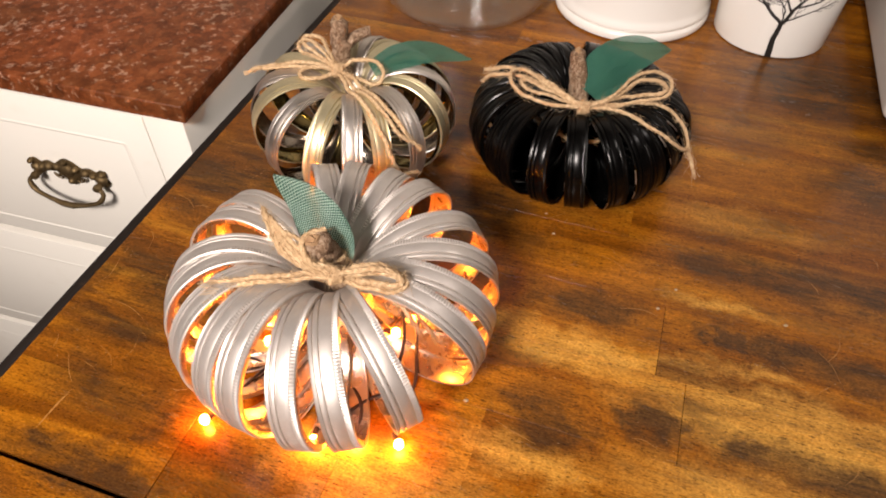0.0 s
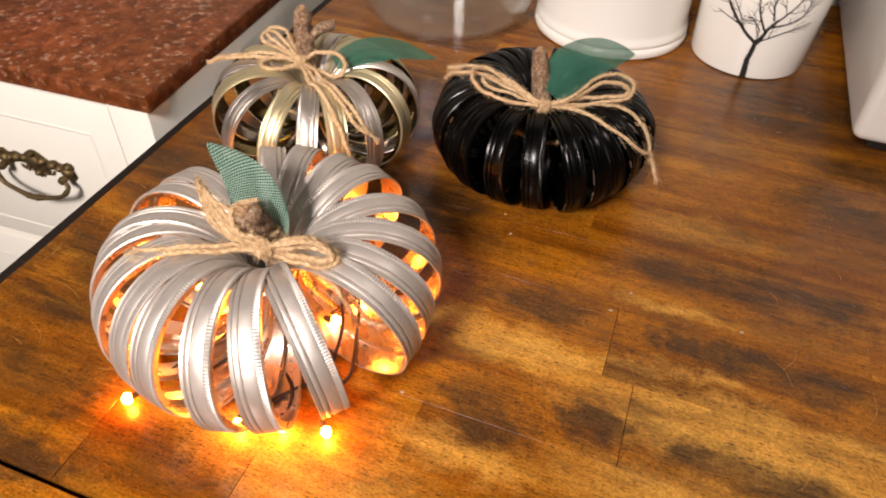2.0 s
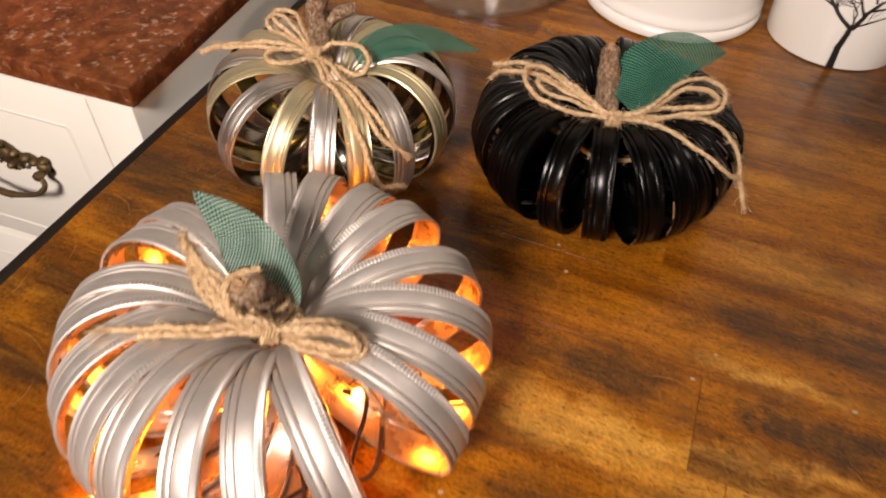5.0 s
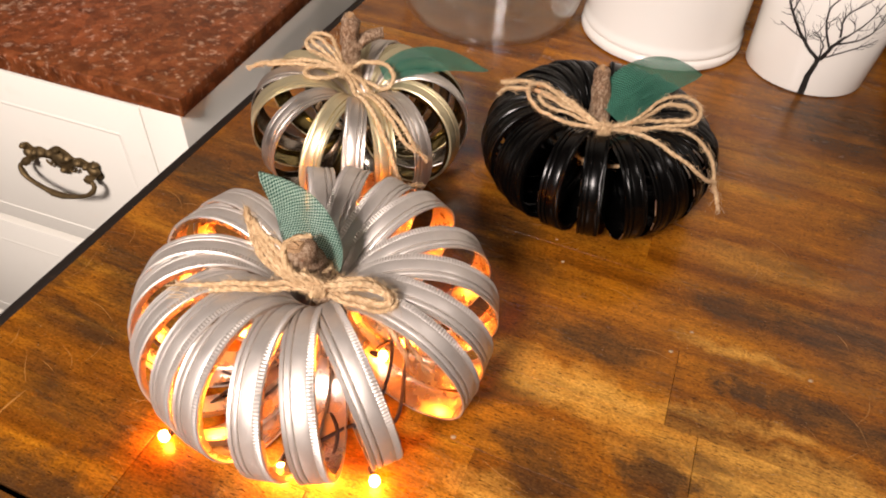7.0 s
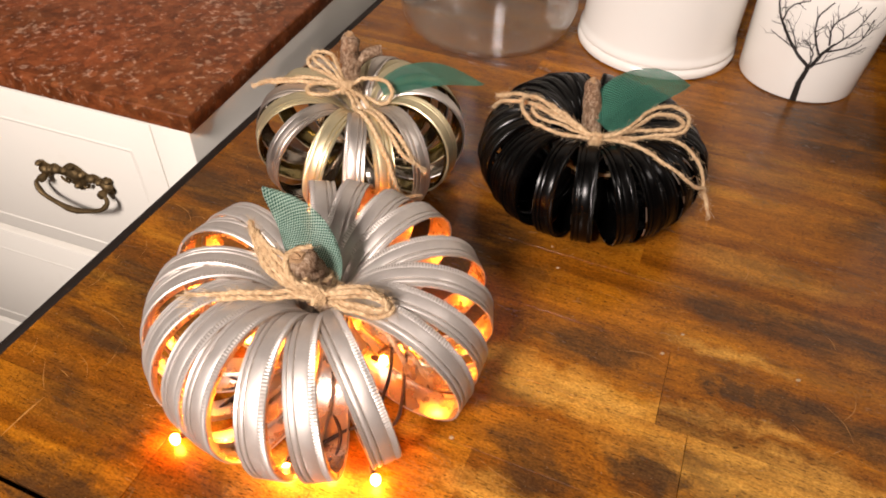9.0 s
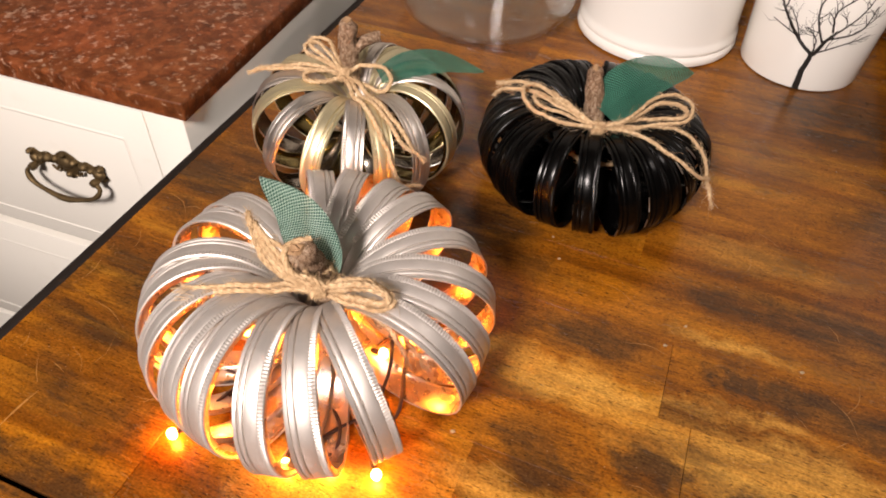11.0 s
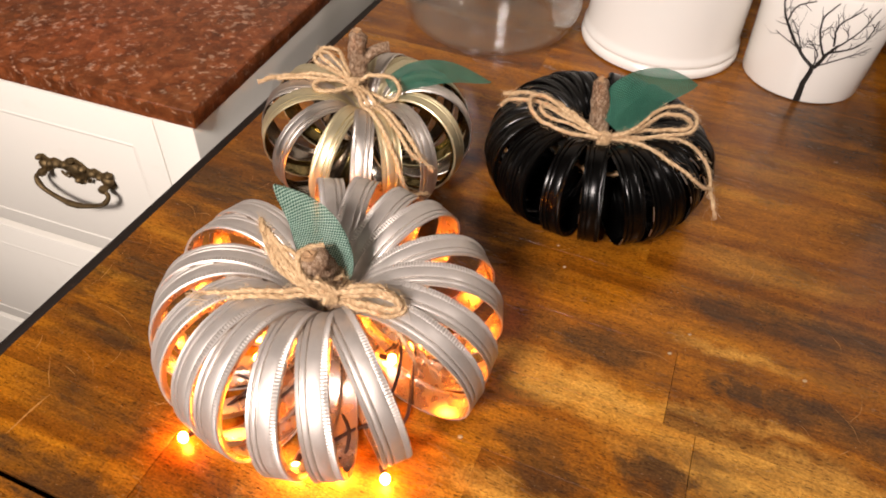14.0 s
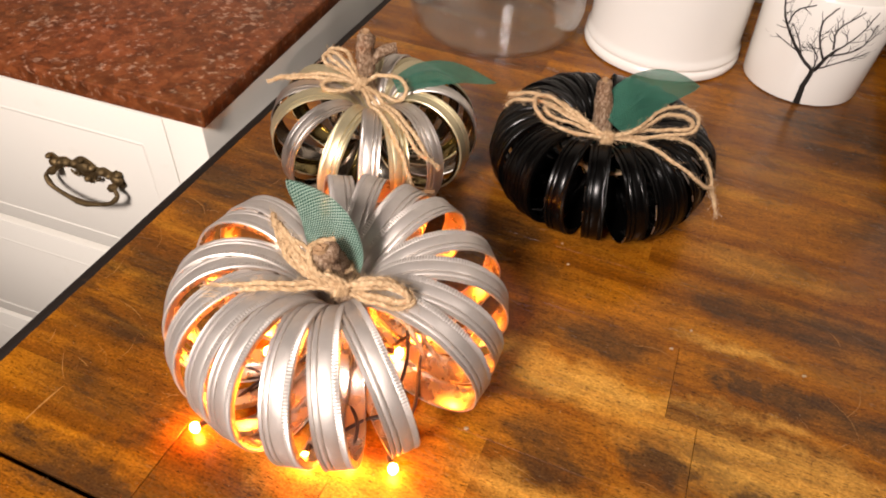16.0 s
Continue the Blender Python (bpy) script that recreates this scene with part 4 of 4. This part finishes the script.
def tree_print(parent, radius, seed=5):
    """A bare tree printed on the mug: flat tapering branches that follow the wall."""
    rng = random.Random(seed)
    bm = bmesh.new()

    def at(s, z):
        r = radius(z) + 0.00025
        th = radians(-112) + s / r
        return Vector((r * math.cos(th), r * math.sin(th), z))

    def grown(s, z, ang, length, width):
        n = max(4, int(length / 0.0022))
        pts, a = [(s, z, width)], ang
        for i in range(n):
            a += rng.uniform(-0.34, 0.34) - 0.03 * a
            s += math.sin(a) * length / n
            z += math.cos(a) * length / n
            pts.append((s, z, width * (1 - 0.55 * (i + 1) / n)))
        return pts

    def limb(pts, depth):
        prev = None
        for i, (s0, z0, w0) in enumerate(pts):
            q = pts[min(i + 1, len(pts) - 1)]
            p = pts[max(i - 1, 0)]
            dx, dz = q[0] - p[0], q[1] - p[1]
            ln = math.hypot(dx, dz) or 1
            nx, nz = -dz / ln, dx / ln
            v = (bm.verts.new(at(s0 + nx * w0 / 2, z0 + nz * w0 / 2)), bm.verts.new(at(s0 - nx * w0 / 2, z0 - nz * w0 / 2)))
            if prev:
                bm.faces.new((prev[0], prev[1], v[1], v[0]))
            prev = v
        if depth > 0:
            for i, (s0, z0, w0) in enumerate(pts[2:-1], 2):
                if rng.random() < (0.42 if depth > 1 else 0.30) and z0 < 0.094:
                    a = math.atan2(pts[i + 1][0] - pts[i - 1][0], pts[i + 1][1] - pts[i - 1][1])
                    limb(grown(s0, z0, a + rng.choice((-1, 1)) * rng.uniform(0.4, 0.95), rng.uniform(0.006, 0.016), min(w0 * 0.7, 0.0009)), depth - 1)

    # trunk and the main limbs: width, then places across and up the mug in millimetres
    for width, path in (
        (5.6, ((0, 1), (-1, 20), (1, 40))),
        (3.0, ((1, 38), (-16, 51), (-37, 72), (-45, 82), (-52, 100))), (1.5, ((-37, 72), (-33, 88), (-19, 98))), (1.2, ((-16, 52), (-30, 56), (-44, 59))), (1.2, ((-15, 51), (-22, 64), (-32, 75))),
        (1.4, ((1, 39), (-1, 53), (-11, 63))), (3.6, ((2, 38), (7, 53), (14, 64))), (1.8, ((5, 51), (-5, 69), (-8, 86), (-1, 101))), (1.7, ((10, 62), (6, 81), (21, 100))),
        (1.7, ((14, 63), (26, 79), (34, 100))), (1.8, ((8, 55), (34, 66), (39, 88))), (1.1, ((34, 66), (52, 89), (57, 100))), (1.5, ((4, 41), (22, 51), (46, 60))),
    ):
        pts = [(q.x * 0.001 + rng.uniform(-0.0004, 0.0004), q.y * 0.001, width * 0.0011 * (1 - 0.55 * k / (len(path) * 6))) for k, q in enumerate(curve_points([(x, z, 0) for x, z in path], 6))]
        limb(pts, 0 if width > 5 else 2)
    part("tree_print", bm, BROWN_DECAL, parent, "black bare tree print", False)


def mug():
    t = thing("tree_mug", Matrix.Translation((0.361, 0.709, 0)), "white ceramic mug printed with a bare black tree", "mug")
    r0, r1, h = 0.0555, 0.0610, 0.105
    bm = bmesh.new()
    lathe(bm, [(0, 0.0015), (r0 - 0.006, 0.0015), (r0 - 0.003, 0.0), (r0 - 0.0006, 0.0012), (r0, 0.004), (r0 + (r1 - r0) * 0.5, h * 0.5), (r1, h - 0.002), (r1 - 0.0012, h), (r1 - 0.003, h - 0.001), (r1 - 0.004, h - 0.01), (r0 - 0.004, 0.008), (0, 0.006)], 96)
    part("body", bm, CERAMIC, t)
    tree_print(t, lambda z: r0 + (r1 - r0) * max(0.0, (z - 0.004)) / (h - 0.006))
    bm = bmesh.new()
    m = Matrix.Rotation(radians(35), 4, "Z")
    tube(bm, [m @ p for p in curve_points([(r1 - 0.004, 0, 0.085), (r1 + 0.02, 0, 0.084), (r1 + 0.028, 0, 0.055), (r1 + 0.016, 0, 0.03), (r0, 0, 0.026)], 8)], 0.005, 12)
    part("handle", bm, CERAMIC, t)


def glass_jar():
    t = thing("glass_jar", Matrix.Translation((0.050, 0.797, 0)), "large empty clear glass jar with rounded base", "jar")
    bm = bmesh.new()
    R = 0.096
    lathe(bm, [(0.0815, 0.0026), (0.084, 0.004), (0.093, 0.015), (R, 0.033), (R, 0.15), (R - 0.006, 0.175), (R - 0.022, 0.190), (R - 0.022, 0.205), (R - 0.0245, 0.205), (R - 0.0245, 0.191), (R - 0.008, 0.173), (R - 0.0025, 0.15), (R - 0.0025, 0.034), (0.0905, 0.0175), (0.0815, 0.0072), (0.0815, 0.0026)], 96)
    part("body", bm, GLASS, t)
    bm = bmesh.new()
    lathe(bm, [(0, 0.0035), (0.050, 0.0030), (0.066, 0.0008), (0.074, 0.0), (0.0812, 0.0026), (0.0812, 0.0070), (0.076, 0.0062), (0.070, 0.0050), (0.050, 0.0066), (0, 0.0072)], 96)
    part("base", bm, GLASS, t, "thick pressed glass base")


def plastic_bin():
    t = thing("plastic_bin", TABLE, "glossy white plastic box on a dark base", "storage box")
    bm = bmesh.new()
    box(bm, (0.562, 0.232, 0.0), (0.80, 0.500, 0.020), 0.003, 2)
    part("base", bm, BLACK_PLASTIC, t, "dark recessed base")
    bm = bmesh.new()
    box(bm, (0.540, 0.204, 0.020), (0.83, 0.522, 0.20), 0.009, 4, 1.06)
    part("shell", bm, PLASTIC, t)


canister()
mug()
glass_jar()
plastic_bin()


# ---- crumbs and dust on the table ----
def crumbs():
    rng = random.Random(21)
    t = bmesh.new()
    fixed = [(0.014, 0.285, 0.0013), (0.088, 0.446, 0.0008), (0.090, 0.424, 0.0010), (0.167, 0.366, 0.0010), (0.150, 0.350, 0.0012), (0.232, 0.332, 0.0013)]
    for x, y, r in fixed + [(rng.uniform(-0.15, 0.45), rng.uniform(0.24, 0.62), rng.uniform(0.00015, 0.00035)) for _ in range(50)]:
        bmesh.ops.create_icosphere(t, subdivisions=1, radius=r, matrix=Matrix.Translation((x, y, r * 0.4)) @ Matrix.Diagonal((1.3, 0.9, 0.6, 1)))
    ob = part("crumbs", t, CRUMB, None, "", False)
    tagged(ob, "pale crumbs and dust scattered on the table", "crumbs", "", "stuff")


crumbs()


# ---- scratches in the table's lacquer ----
def scratches():
    rng = random.Random(8)
    bm = bmesh.new()
    lines = [((0.054, -0.221), (0.052, -0.235), (0.051, -0.252)), ((0.034, -0.201), (0.043, -0.212), (0.051, -0.219)), ((0.047, -0.203), (0.052, -0.204), (0.058, -0.206)), ((0.035, -0.155), (0.050, -0.157), (0.064, -0.163)), ((0.304, -0.157), (0.318, -0.162), (0.335, -0.166)), ((0.492, -0.075), (0.496, -0.071), (0.499, -0.068)), ((0.507, -0.072), (0.513, -0.074), (0.519, -0.075)), ((0.281, -0.190), (0.283, -0.184), (0.283, -0.178)), ((0.397, -0.021), (0.403, -0.022), (0.409, -0.023))]
    for _ in range(64):
        u, v, a, k = rng.uniform(0.01, 0.14) if rng.random() < 0.66 else rng.uniform(0.25, 0.55), rng.uniform(-0.24, 0.10), rng.uniform(0, math.pi), rng.uniform(0.003, 0.016)
        lines.append(((u, v), (u + k * math.cos(a), v + k * math.sin(a)), (u + 2 * k * math.cos(a + 0.25), v + 2 * k * math.sin(a + 0.25))))
    for n, pts in enumerate(lines):
        line = curve_points([(x, y, 0.00006) for x, y in pts], 8)
        wide = (0.0012 if n == 0 else 0.0004) if n < 9 else rng.uniform(0.00014, 0.00042)
        prev = None
        for i, q in enumerate(line):
            d = (line[min(i + 1, len(line) - 1)] - line[max(i - 1, 0)]).normalized()
            nrm = Vector((-d.y, d.x, 0)) * wide / 2 * math.sin(math.pi * (i + 0.4) / (len(line) - 0.2)) * rng.uniform(0.6, 1.2)
            pair = (bm.verts.new(q + nrm), bm.verts.new(q - nrm))
            if prev:
                bm.faces.new((prev[0], prev[1], pair[1], pair[0]))
            prev = pair
    ob = part("scratches", bm, BARE_WOOD, None, "", False)
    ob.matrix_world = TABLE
    tagged(ob, "pale scratches worn into the table lacquer", "scratches", "", "stuff")


scratches()
